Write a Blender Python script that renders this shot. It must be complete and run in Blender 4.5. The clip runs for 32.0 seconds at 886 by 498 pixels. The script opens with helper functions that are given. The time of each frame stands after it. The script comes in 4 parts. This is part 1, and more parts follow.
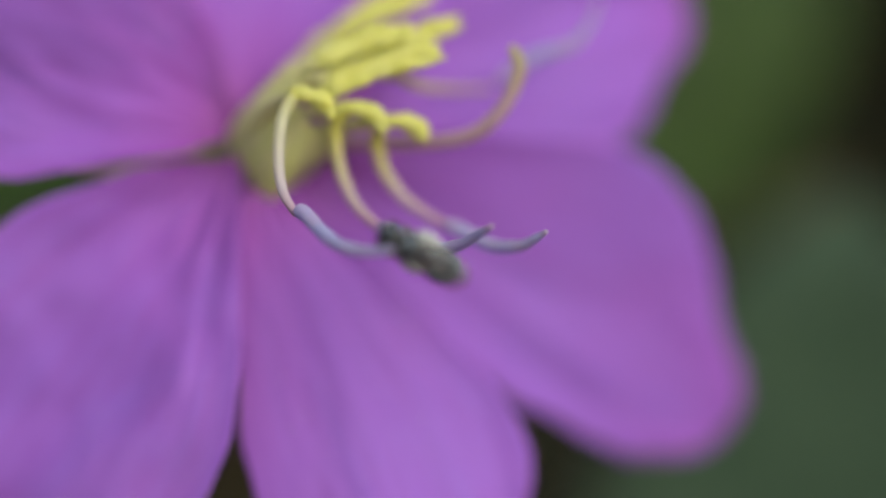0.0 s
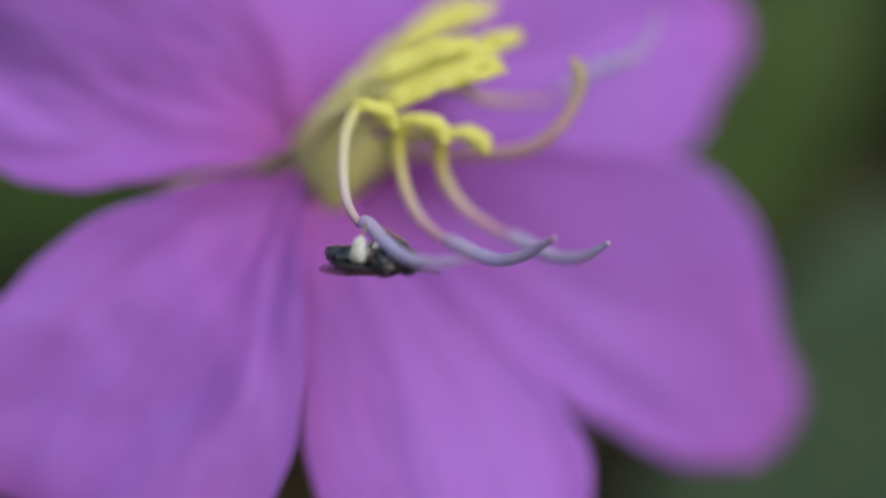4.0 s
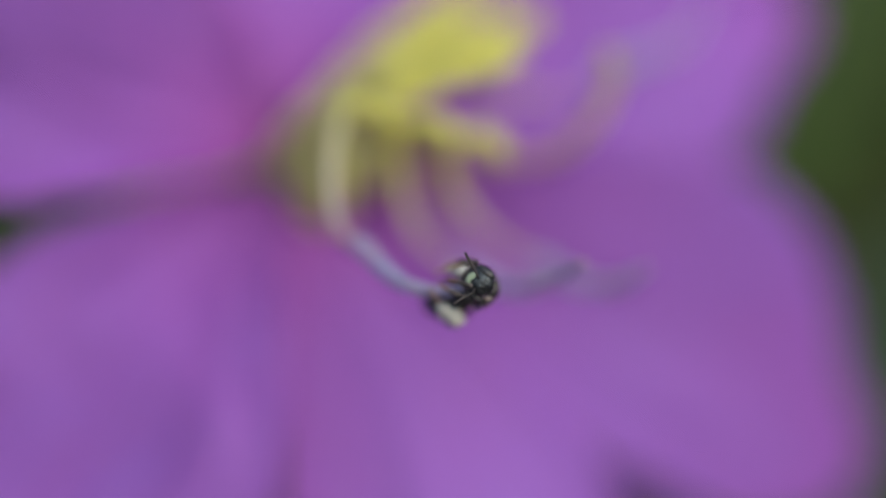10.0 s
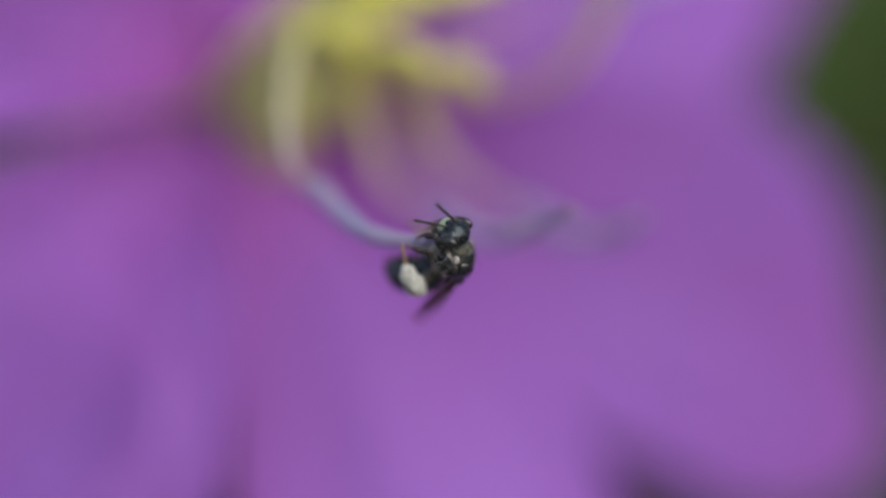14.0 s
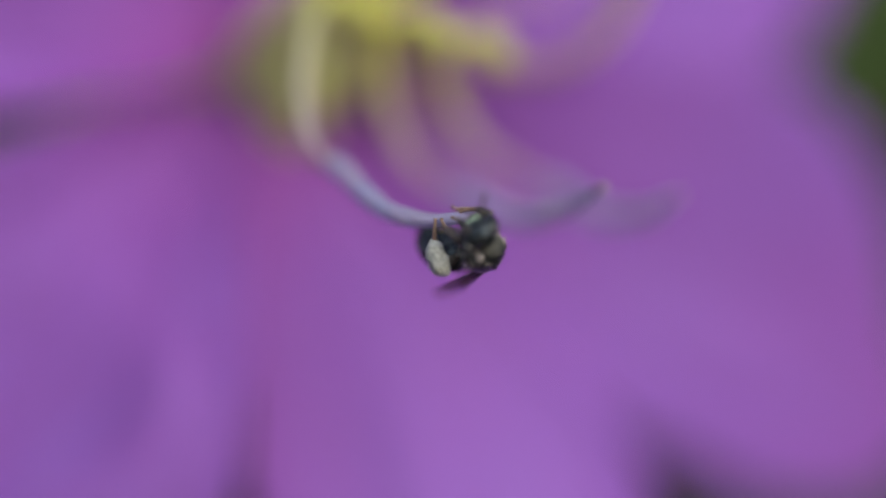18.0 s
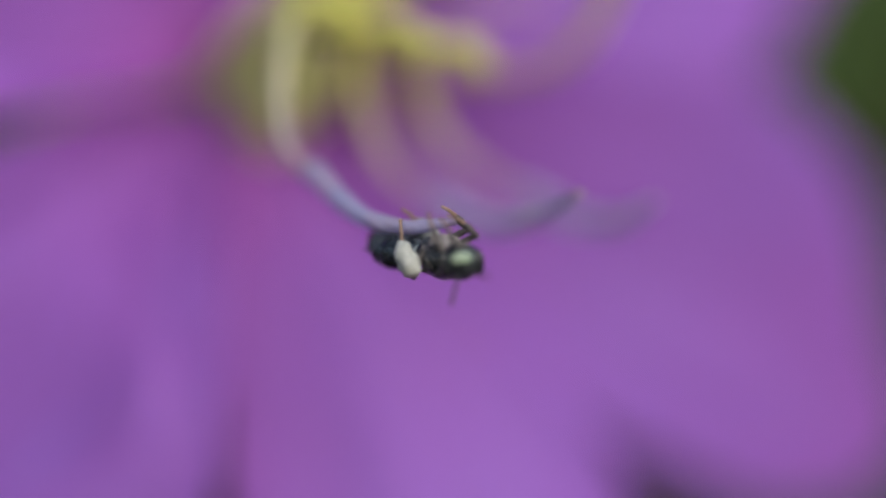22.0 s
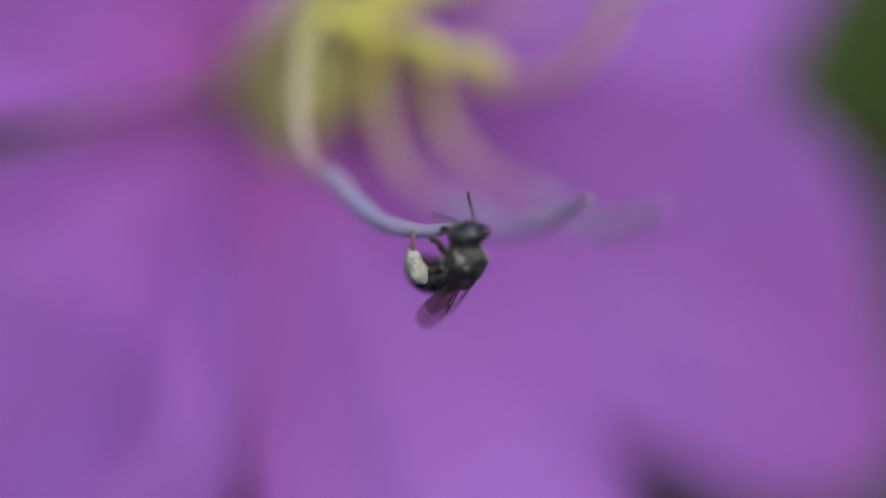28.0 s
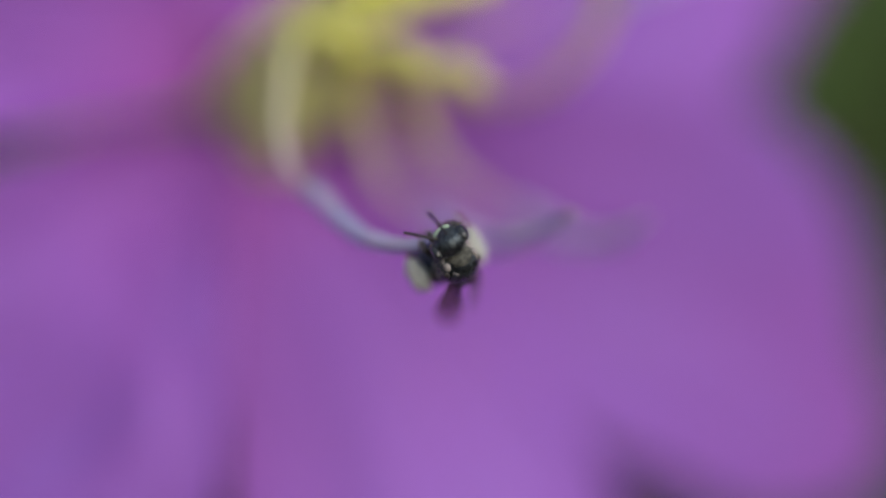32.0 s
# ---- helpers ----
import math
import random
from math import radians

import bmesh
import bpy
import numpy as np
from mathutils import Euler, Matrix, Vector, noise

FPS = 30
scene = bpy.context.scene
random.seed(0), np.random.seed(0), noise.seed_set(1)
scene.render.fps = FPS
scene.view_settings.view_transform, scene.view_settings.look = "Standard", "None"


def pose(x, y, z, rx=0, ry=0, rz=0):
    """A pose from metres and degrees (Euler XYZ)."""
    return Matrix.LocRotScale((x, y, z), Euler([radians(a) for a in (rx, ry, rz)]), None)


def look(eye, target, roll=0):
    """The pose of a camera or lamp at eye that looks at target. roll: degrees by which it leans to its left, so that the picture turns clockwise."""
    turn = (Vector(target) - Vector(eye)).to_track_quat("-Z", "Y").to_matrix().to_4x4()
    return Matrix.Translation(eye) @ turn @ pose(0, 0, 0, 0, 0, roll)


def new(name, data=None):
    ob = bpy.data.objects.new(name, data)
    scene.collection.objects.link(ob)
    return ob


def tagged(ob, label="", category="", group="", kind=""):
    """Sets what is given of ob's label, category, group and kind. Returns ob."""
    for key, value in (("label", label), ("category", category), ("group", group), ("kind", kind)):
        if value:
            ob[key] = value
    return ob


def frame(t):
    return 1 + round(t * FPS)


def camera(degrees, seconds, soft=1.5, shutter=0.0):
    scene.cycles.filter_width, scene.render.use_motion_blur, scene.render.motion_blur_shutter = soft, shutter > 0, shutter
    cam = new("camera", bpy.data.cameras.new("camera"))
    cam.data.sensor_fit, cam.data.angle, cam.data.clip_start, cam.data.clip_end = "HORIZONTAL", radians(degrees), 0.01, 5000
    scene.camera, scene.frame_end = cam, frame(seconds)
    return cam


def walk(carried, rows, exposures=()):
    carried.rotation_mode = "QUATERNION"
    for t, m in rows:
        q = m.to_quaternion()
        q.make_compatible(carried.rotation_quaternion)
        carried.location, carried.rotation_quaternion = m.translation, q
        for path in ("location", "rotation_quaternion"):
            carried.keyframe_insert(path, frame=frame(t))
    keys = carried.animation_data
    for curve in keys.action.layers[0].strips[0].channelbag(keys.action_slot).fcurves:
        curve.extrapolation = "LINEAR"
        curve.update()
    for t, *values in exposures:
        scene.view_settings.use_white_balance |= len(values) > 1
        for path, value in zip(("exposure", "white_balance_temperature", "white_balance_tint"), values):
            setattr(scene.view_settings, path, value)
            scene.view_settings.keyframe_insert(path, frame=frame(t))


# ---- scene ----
cam = camera(12.0, 32.0, 2.2, 0.5)
H = 0.85                      # height of the flower above the ground
MM = 0.001

# camera path: seconds, millimetres right, back and up from the stamens
walk(cam, [(t, pose(x * MM, -d * MM, H + z * MM, 90, 0, 0)) for t, x, d, z in [
    (0, 3.95, 257.9, -0.70), (0.5, 2.17, 258.6, -0.15), (1, 2.09, 258.5, -0.01), (1.5, 2.02, 259.7, 0.14),
    (2, 1.19, 259.2, 0.40), (2.5, 0.95, 260.6, 0.40), (3, 1.53, 260.3, 0.62), (3.5, 0.30, 259.7, 0.36),
    (4, 0.01, 260.0, -0.00), (4.5, -2.22, 259.7, 0.20), (6.5, -1.24, 260.7, 0.54), (7, 0.70, 266.3, -1.09),
    (7.5, -2.91, 269.2, 1.23), (8, -0.55, 308.3, 0.11), (8.3, 2.25, 294.3, 0.07), (8.5, 2.47, 212.5, -0.88),
    (9, -0.96, 211.5, 0.05), (9.5, -0.29, 212.0, 0.26), (10, -0.39, 217.0, 1.35), (10.5, 0.56, 211.5, 2.21),
    (11, 1.16, 219.0, 3.07), (11.5, 2.93, 211.9, -0.38), (12, 1.12, 211.6, -0.92), (12.5, 1.02, 190.6, -1.36),
    (13, 0.49, 189.8, -1.09), (13.5, -0.53, 192.2, 0.41), (14, 1.04, 189.2, -1.20), (14.5, 0.36, 188.5, -1.49),
    (16.5, 0.20, 181.0, -1.03), (17, 0.36, 181.6, -1.25), (17.5, -0.61, 181.5, -2.16), (18, -0.09, 181.5, -2.06),
    (18.5, 1.06, 181.5, -1.85), (19, 0.80, 181.9, -1.51), (19.5, 0.64, 181.6, -1.92), (20, 1.61, 181.1, -1.41),
    (20.5, 0.84, 180.9, -1.47), (21, -0.49, 181.6, -1.49), (21.5, 1.13, 181.3, -1.48), (22, 0.95, 181.7, -1.78),
    (22.5, 0.83, 181.2, -2.13), (23, 1.67, 181.1, -2.24), (23.5, 2.03, 181.3, -2.63), (24, 1.48, 182.0, -1.92),
    (24.5, 1.32, 181.5, -1.64), (25, 0.91, 181.0, -1.37), (25.5, 1.11, 181.0, -1.48), (27.5, 0.98, 187.3, -1.84),
    (28, 0.34, 187.9, -1.64), (28.5, 1.50, 188.2, -1.34), (29, 0.85, 187.2, -1.09), (29.5, 0.70, 187.7, -1.67),
    (30, 0.87, 187.0, -1.06), (30.5, 1.29, 187.9, -0.95), (31, 0.40, 189.0, -0.97), (31.5, 0.28, 189.2, -0.65),
    (32, 1.11, 187.2, -1.00),
]], [(0, 0.29), (8.3, 0.31), (8.6, 0.18), (12, 0.13), (32, 0.13)])

# the lens is wide open and focus is pulled along by hand
focus = new("focus_point")
cam.data.dof.use_dof = True
cam.data.dof.focus_object = focus
cam.data.dof.aperture_fstop = 4.2
cam.data.dof.aperture_blades = 0

# ---- world, sun and exposure ----
world = bpy.data.worlds.new("overcast_sky")
scene.world = world
world.use_nodes = True
wn = world.node_tree
sky = wn.nodes.new("ShaderNodeTexSky")
sky.sky_type = "NISHITA"
sky.sun_disc = False
sky.sun_elevation = radians(28)
sky.sun_rotation = radians(153)
sky.air_density, sky.dust_density, sky.ozone_density = 1.0, 3.0, 1.0
bg = wn.nodes["Background"]
bg.inputs["Strength"].default_value = 0.12
wn.links.new(sky.outputs["Color"], bg.inputs["Color"])
sun = new("sun", bpy.data.lights.new("sun", "SUN"))
sun.data.energy = 1.3
sun.data.angle = radians(55)
sun.data.color = (0.91, 0.97, 1.0)
sun.matrix_world = look((0.55, -1.1, 0.74), (0, 0, 0))


# ---- materials ----
class Mat:
    """A node material under construction."""

    def __init__(self, name):
        self.m = bpy.data.materials.new(name)
        self.m.use_nodes = True
        self.t = self.m.node_tree
        self.b = self.t.nodes["Principled BSDF"]
        self.out = self.t.nodes["Material Output"]

    def node(self, kind, **inputs):
        n = self.t.nodes.new(kind)
        for k, v in inputs.items():
            n.inputs[k.replace("_", " ")].default_value = v
        return n

    def link(self, a, b):
        self.t.links.new(a, b)

    def noise(self, scale, detail=4):
        c = self.node("ShaderNodeTexCoord")
        n = self.node("ShaderNodeTexNoise", Scale=scale, Detail=detail, Roughness=0.55)
        self.link(c.outputs["Object"], n.inputs["Vector"])
        return n.outputs["Fac"]

    def ramp(self, fac, stops):
        r = self.node("ShaderNodeValToRGB")
        e = r.color_ramp.elements
        while len(e) < len(stops):
            e.new(0.5)
        for el, (p, c) in zip(e, stops):
            el.position, el.color = p, (*c, 1)
        self.link(fac, r.inputs["Fac"])
        return r.outputs["Color"]

    def mix(self, fac, a, b, blend="MIX"):
        n = self.node("ShaderNodeMix")
        n.data_type, n.blend_type = "RGBA", blend
        for src, i in ((fac, 0), (a, 6), (b, 7)):
            if isinstance(src, (int, float)):
                n.inputs[i].default_value = src
            elif isinstance(src, tuple):
                n.inputs[i].default_value = (*src, 1)
            else:
                self.link(src, n.inputs[i])
        return n.outputs[2]

    def math(self, op, a, b=0.0):
        n = self.node("ShaderNodeMath")
        n.operation = op
        for i, v in enumerate((a, b)):
            if isinstance(v, (int, float)):
                n.inputs[i].default_value = v
            else:
                self.link(v, n.inputs[i])
        return n.outputs[0]

    def colour(self, c):
        if isinstance(c, tuple):
            self.b.inputs["Base Color"].default_value = (*c, 1)
        else:
            self.link(c, self.b.inputs["Base Color"])
        return self

    def gloss(self, rough, spec=0.5):
        self.b.inputs["Roughness"].default_value = rough
        self.b.inputs["Specular IOR Level"].default_value = spec
        return self

    def bump(self, height, strength, distance):
        n = self.node("ShaderNodeBump", Strength=strength, Distance=distance)
        self.link(height, n.inputs["Height"])
        self.link(n.outputs["Normal"], self.b.inputs["Normal"])
        return self

    def through_light(self, col, share):
        """Adds light that shines through a thin leaf or petal."""
        tr = self.node("ShaderNodeBsdfTranslucent")
        if isinstance(col, tuple):
            tr.inputs["Color"].default_value = (*col, 1)
        else:
            self.link(col, tr.inputs["Color"])
        mx = self.node("ShaderNodeMixShader", Fac=share)
        self.link(self.b.outputs[0], mx.inputs[1])
        self.link(tr.outputs[0], mx.inputs[2])
        self.link(mx.outputs[0], self.out.inputs["Surface"])
        return self


def petal_material(flush=None):
    """Veined petal skin; flush names the margin (in the petal's own breadth) that is tinged magenta."""
    m = Mat("flushed_petal" if flush else "petal")
    uv = m.node("ShaderNodeTexCoord").outputs["UV"]
    sep = m.node("ShaderNodeSeparateXYZ")
    m.link(uv, sep.inputs[0])
    along = sep.outputs["Y"]
    # long wandering veins that fan out from the claw
    mp = m.node("ShaderNodeMapping", Scale=(6.0, 1.1, 1.0))
    m.link(uv, mp.inputs["Vector"])
    veins = m.node("ShaderNodeTexNoise", Scale=1.6, Detail=3.5, Roughness=0.55, Distortion=0.9)
    m.link(mp.outputs[0], veins.inputs["Vector"])
    fine = m.noise(900, 3)
    blotch = m.noise(160, 3)
    body = m.ramp(along, [(0.0, (0.40, 0.078, 0.29)), (0.11, (0.375, 0.074, 0.45)), (0.27, (0.345, 0.105, 0.55)),
                          (0.62, (0.345, 0.140, 0.63)), (0.86, (0.365, 0.136, 0.63)), (1.0, (0.40, 0.106, 0.56))])
    streak = m.ramp(veins.outputs["Fac"], [(0.30, (0.33, 0.07, 0.43)), (0.47, (0.37, 0.12, 0.59)), (0.68, (0.36, 0.19, 0.74))])
    col = m.mix(0.22, body, streak)
    patch = m.noise(75, 2)
    col = m.mix(m.math("MULTIPLY", m.math("MAXIMUM", m.math("SUBTRACT", patch, 0.5), 0.0), 1.3), col, (0.39, 0.085, 0.47))
    col = m.mix(m.math("MULTIPLY", m.math("SUBTRACT", blotch, 0.45), 0.7), col, (0.34, 0.19, 0.64))
    col = m.mix(m.math("MULTIPLY", fine, 0.12), col, (0.44, 0.26, 0.70))
    mp2 = m.node("ShaderNodeMapping", Scale=(8.0, 1.2, 1.0))
    m.link(uv, mp2.inputs["Vector"])
    lines = m.node("ShaderNodeTexNoise", Scale=1.3, Detail=2.5, Roughness=0.5, Distortion=0.35)
    m.link(mp2.outputs[0], lines.inputs["Vector"])
    ridge = m.math("ABSOLUTE", m.math("SUBTRACT", lines.outputs["Fac"], 0.5))
    thin = m.ramp(ridge, [(0.0, (1, 1, 1)), (0.022, (0.25, 0.25, 0.25)), (0.05, (0, 0, 0))])
    thin = m.math("MULTIPLY", m.math("MULTIPLY", thin, m.math("SUBTRACT", 1.0, m.math("MULTIPLY", along, 0.75))), 0.24)
    col = m.mix(thin, col, (0.24, 0.045, 0.30))
    if flush:
        mr = m.node("ShaderNodeMapRange")
        mr.inputs["From Min"].default_value, mr.inputs["From Max"].default_value = flush
        mr.inputs["To Min"].default_value, mr.inputs["To Max"].default_value = 0.3, 0.0
        m.link(m.math("ADD", sep.outputs["X"], m.math("MULTIPLY", m.math("SUBTRACT", blotch, 0.5), 0.3)), mr.inputs["Value"])
        col = m.mix(mr.outputs[0], col, (0.38, 0.08, 0.44))
    col = m.mix(0.03, col, (0.32, 0.20, 0.98))
    m.colour(col).gloss(0.62, 0.25)
    m.b.inputs["Sheen Weight"].default_value = 0.12
    m.b.inputs["Sheen Roughness"].default_value = 0.5
    h = m.math("ADD", m.math("SUBTRACT", veins.outputs["Fac"], m.math("MULTIPLY", thin, 0.5)), m.math("MULTIPLY", fine, 0.12))
    m.bump(h, 0.24, 0.0005)
    return m.through_light(col, 0.30).m


def tissue(name, low, high, rough=0.5, share=0.2, scale=1200, bump=0.00006, spec=0.4):
    """Soft living plant tissue, mottled between two colours."""
    m = Mat(name)
    n, big = m.noise(scale, 4), m.noise(scale * 0.22, 2)
    col = m.ramp(m.math("ADD", m.math("MULTIPLY", n, 0.5), m.math("MULTIPLY", big, 0.5)), [(0.32, low), (0.68, high)])
    m.colour(col).gloss(rough, spec).bump(n, 0.5, bump)
    return m.through_light(col, share).m


def graded(name, stops, rough=0.5, share=0.15, scale=1500, spec=0.4, bump=0.00005, mottle=None):
    """Tissue that changes colour from its base to its tip."""
    m = Mat(name)
    sep = m.node("ShaderNodeSeparateXYZ")
    m.link(m.node("ShaderNodeTexCoord").outputs["UV"], sep.inputs[0])
    n = m.noise(scale, 4)
    col = m.ramp(m.math("ADD", sep.outputs["Y"], m.math("MULTIPLY", m.math("SUBTRACT", n, 0.5), 0.18)), stops)
    col = m.mix(m.math("MULTIPLY", n, 0.16), col, (0.8, 0.8, 0.8), "MULTIPLY")
    if mottle:
        spots = m.ramp(m.noise(700, 4), [(0.36, mottle[0]), (0.64, mottle[1])])
        col = m.mix(0.4, col, spots)
    m.colour(col).gloss(rough, spec).bump(n, 0.6, bump)
    return m.through_light(col, share).m


def leaf_material(name, dark, light, share=0.25, spec=0.4):
    m = Mat(name)
    uv = m.node("ShaderNodeTexCoord").outputs["UV"]
    mp = m.node("ShaderNodeMapping", Scale=(5.0, 1.0, 1.0))
    m.link(uv, mp.inputs["Vector"])
    w = m.node("ShaderNodeTexWave", Scale=7.0, Distortion=2.5, Detail=2)
    m.link(mp.outputs[0], w.inputs["Vector"])
    n = m.noise(90, 4)
    col = m.ramp(m.math("ADD", m.math("MULTIPLY", n, 0.8), m.math("MULTIPLY", w.outputs["Fac"], 0.2)), [(0.3, dark), (0.75, light)])
    info = m.node("ShaderNodeObjectInfo")
    col = m.mix(m.math("MULTIPLY", info.outputs["Random"], 0.35), col, dark)
    m.colour(col).gloss(0.5, spec).bump(m.math("ADD", w.outputs["Fac"], n), 0.5, 0.0006)
    return m.through_light(col, share).m


def shell_material(name="bee_cuticle", bloom=1.0, relief=0.00016):
    """Black bee cuticle: pitted, glossy, dusted grey with hairs and pollen; bloom: how grey the dust lies on it."""
    m = Mat(name)
    pits, dust, lumps = m.noise(7000, 4), m.noise(2300, 5), m.noise(1900, 3)
    col = m.ramp(m.math("ADD", m.math("MULTIPLY", dust, 0.7), m.math("MULTIPLY", pits, 0.3)),
                 [(0.44, (0.009, 0.010, 0.013)), (0.57, (0.024 * bloom, 0.029 * bloom, 0.035 * bloom)), (0.70, (0.085, 0.095, 0.105))])
    m.colour(col).gloss(0.3, 0.7).bump(m.math("ADD", lumps, m.math("MULTIPLY", pits, 0.5)), 0.6, relief)
    rough = m.ramp(dust, [(0.38, (0.13, 0.13, 0.13)), (0.62, (0.42, 0.42, 0.42))])
    m.link(rough, m.b.inputs["Roughness"])
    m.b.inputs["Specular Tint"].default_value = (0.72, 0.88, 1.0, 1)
    return m.m


def plain(name, low, high, rough, scale=3000, bump=0.00003, spec=0.5):
    m = Mat(name)
    n = m.noise(scale, 5)
    m.colour(m.ramp(n, [(0.35, low), (0.65, high)])).gloss(rough, spec).bump(n, 0.8, bump)
    return m.m


def wing_material():
    m = Mat("wing_membrane")
    n = m.noise(1500, 3)
    m.colour(m.ramp(n, [(0.35, (0.05, 0.042, 0.05)), (0.65, (0.12, 0.105, 0.12))])).gloss(0.34, 1.0)
    m.bump(n, 0.5, 0.00004)
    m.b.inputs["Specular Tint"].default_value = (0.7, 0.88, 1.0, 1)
    clear = m.node("ShaderNodeBsdfTransparent", Color=(0.84, 0.74, 0.72, 1))
    mx = m.node("ShaderNodeMixShader", Fac=0.30)
    m.link(clear.outputs[0], mx.inputs[1])
    m.link(m.b.outputs[0], mx.inputs[2])
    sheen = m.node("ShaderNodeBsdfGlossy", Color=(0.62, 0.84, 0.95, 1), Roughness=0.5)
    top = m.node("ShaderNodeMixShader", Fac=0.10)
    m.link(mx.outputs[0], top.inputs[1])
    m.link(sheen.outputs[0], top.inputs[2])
    m.link(top.outputs[0], m.out.inputs["Surface"])
    return m.m


PETAL = petal_material()
PETAL_FLUSHED = petal_material((4.36, 3.98))
CONNECTIVE = graded("stamen_connective", [(0.0, (0.68, 0.68, 0.10)), (0.3, (0.70, 0.68, 0.19)), (0.5, (0.69, 0.64, 0.36)), (0.7, (0.65, 0.54, 0.51)), (1.0, (0.57, 0.37, 0.47))], share=0.42)
CONNECTIVE_PALE = graded("pale_stamen_connective", [(0.0, (0.66, 0.66, 0.24)), (0.3, (0.67, 0.67, 0.44)), (0.75, (0.64, 0.57, 0.59)), (1.0, (0.58, 0.38, 0.48))], share=0.42)
CONNECTIVE_FAR = graded("yellow_stamen_connective", [(0.0, (0.66, 0.62, 0.14)), (0.6, (0.60, 0.50, 0.36)), (1.0, (0.54, 0.32, 0.48))], share=0.42)
ANTHER = graded("purple_anther", [(0.0, (0.58, 0.50, 0.68)), (0.12, (0.53, 0.49, 0.74)), (0.35, (0.50, 0.48, 0.75)), (0.6, (0.52, 0.48, 0.72)), (0.84, (0.48, 0.45, 0.72)), (0.94, (0.41, 0.30, 0.50)), (1.0, (0.60, 0.52, 0.53))], share=0.45, scale=2600, bump=0.00025, mottle=((0.42, 0.49, 0.76), (0.63, 0.48, 0.66)))
YELLOW = tissue("yellow_anther", (0.70, 0.70, 0.13), (0.80, 0.82, 0.30), share=0.4, scale=1500, bump=0.00012)
FILAMENT = tissue("filament", (0.72, 0.72, 0.32), (0.80, 0.79, 0.46), share=0.4)
OVARY = tissue("ovary", (0.70, 0.74, 0.27), (0.79, 0.80, 0.40), share=0.4)
STYLE = graded("style", [(0.0, (0.64, 0.57, 0.36)), (0.3, (0.60, 0.42, 0.46)), (0.62, (0.60, 0.43, 0.43)), (0.8, (0.58, 0.48, 0.30)), (1.0, (0.60, 0.60, 0.24))], share=0.5)
SEPAL = tissue("sepal", (0.30, 0.38, 0.11), (0.46, 0.52, 0.20), share=0.35, scale=700)
STEM = tissue("stem", (0.09, 0.05, 0.03), (0.14, 0.13, 0.05), share=0.0, scale=500, rough=0.7)
LEAF = leaf_material("shrub_leaf", (0.045, 0.088, 0.052), (0.10, 0.168, 0.106))
LEAF_OLIVE = leaf_material("olive_leaf", (0.028, 0.063, 0.011), (0.079, 0.144, 0.026))
# near-black copy of the leaf green: shade among foliage put into the colour
LEAF_SHADED = leaf_material("shaded_leaf", (0.006, 0.009, 0.004), (0.016, 0.021, 0.008), 0.1, 0.12)
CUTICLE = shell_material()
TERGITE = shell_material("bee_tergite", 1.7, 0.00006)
FUZZ = plain("pale_hair", (0.18, 0.165, 0.165), (0.48, 0.44, 0.44), 0.9, 5000, 0.00006, 0.2)
GREY_HAIR = plain("grey_hair", (0.05, 0.053, 0.056), (0.17, 0.175, 0.18), 0.7, 5000, 0.00006, 0.3)
POLLEN = plain("pollen", (0.38, 0.405, 0.39), (0.53, 0.555, 0.54), 0.95, 6000, 0.0001, 0.1)
COLLAR = plain("collar", (0.035, 0.037, 0.034), (0.125, 0.127, 0.115), 0.8, 5000, 0.00006, 0.3)
FACE = plain("pale_face", (0.27, 0.38, 0.27), (0.40, 0.50, 0.38), 0.5)
EYE = plain("bee_eye", (0.012, 0.013, 0.016), (0.05, 0.055, 0.06), 0.2, 12000, 0.00001, 0.7)
FOOT = plain("amber_foot", (0.14, 0.085, 0.06), (0.36, 0.24, 0.18), 0.5)
ANTENNA = plain("bee_antenna", (0.012, 0.010, 0.012), (0.04, 0.034, 0.036), 0.5)
LEG = plain("bee_leg", (0.020, 0.018, 0.019), (0.115, 0.10, 0.102), 0.45)
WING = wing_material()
VEIN = plain("wing_vein", (0.03, 0.018, 0.015), (0.07, 0.04, 0.035), 0.4)
SOIL = plain("soil", (0.03, 0.024, 0.018), (0.075, 0.06, 0.04), 0.95, 9, 0.01, 0.2)


# ---- mesh helpers ----
def part(name, bm, material, parent=None, label="", at=None):
    """Links a bmesh as one mesh object under a thing or a part."""
    me = bpy.data.meshes.new(name)
    bmesh.ops.recalc_face_normals(bm, faces=bm.faces)
    bm.to_mesh(me)
    bm.free()
    me.materials.append(material)
    me.polygons.foreach_set("use_smooth", [True] * len(me.polygons))
    ob = new(name, me)
    ob.parent = parent
    if at is not None:
        ob.location = at
    if label:
        tagged(ob, label)
    return ob


def spline(pts, n):
    """n points and shares along a smooth line through pts."""
    pts = [Vector(p) for p in pts]
    ext = [2 * pts[0] - pts[1], *pts, 2 * pts[-1] - pts[-2]]
    out, spans = [], len(pts) - 1
    for i in range(n):
        u = i / (n - 1) * spans
        k = min(int(u), spans - 1)
        f = u - k
        a, b, c, d = ext[k:k + 4]
        out.append(0.5 * (2 * b + (c - a) * f + (2 * a - 5 * b + 4 * c - d) * f * f + (3 * b - a - 3 * c + d) * f ** 3))
    return out


def soft_value(stops, u):
    """The same with its corners rounded."""
    return sum(value(stops, min(1.0, max(0.0, u + k * 0.018))) for k in range(-4, 5)) / 9


def value(stops, u):
    """A number read off a list of (share, number)."""
    return float(np.interp(u, [s for s, _ in stops], [v for _, v in stops]))


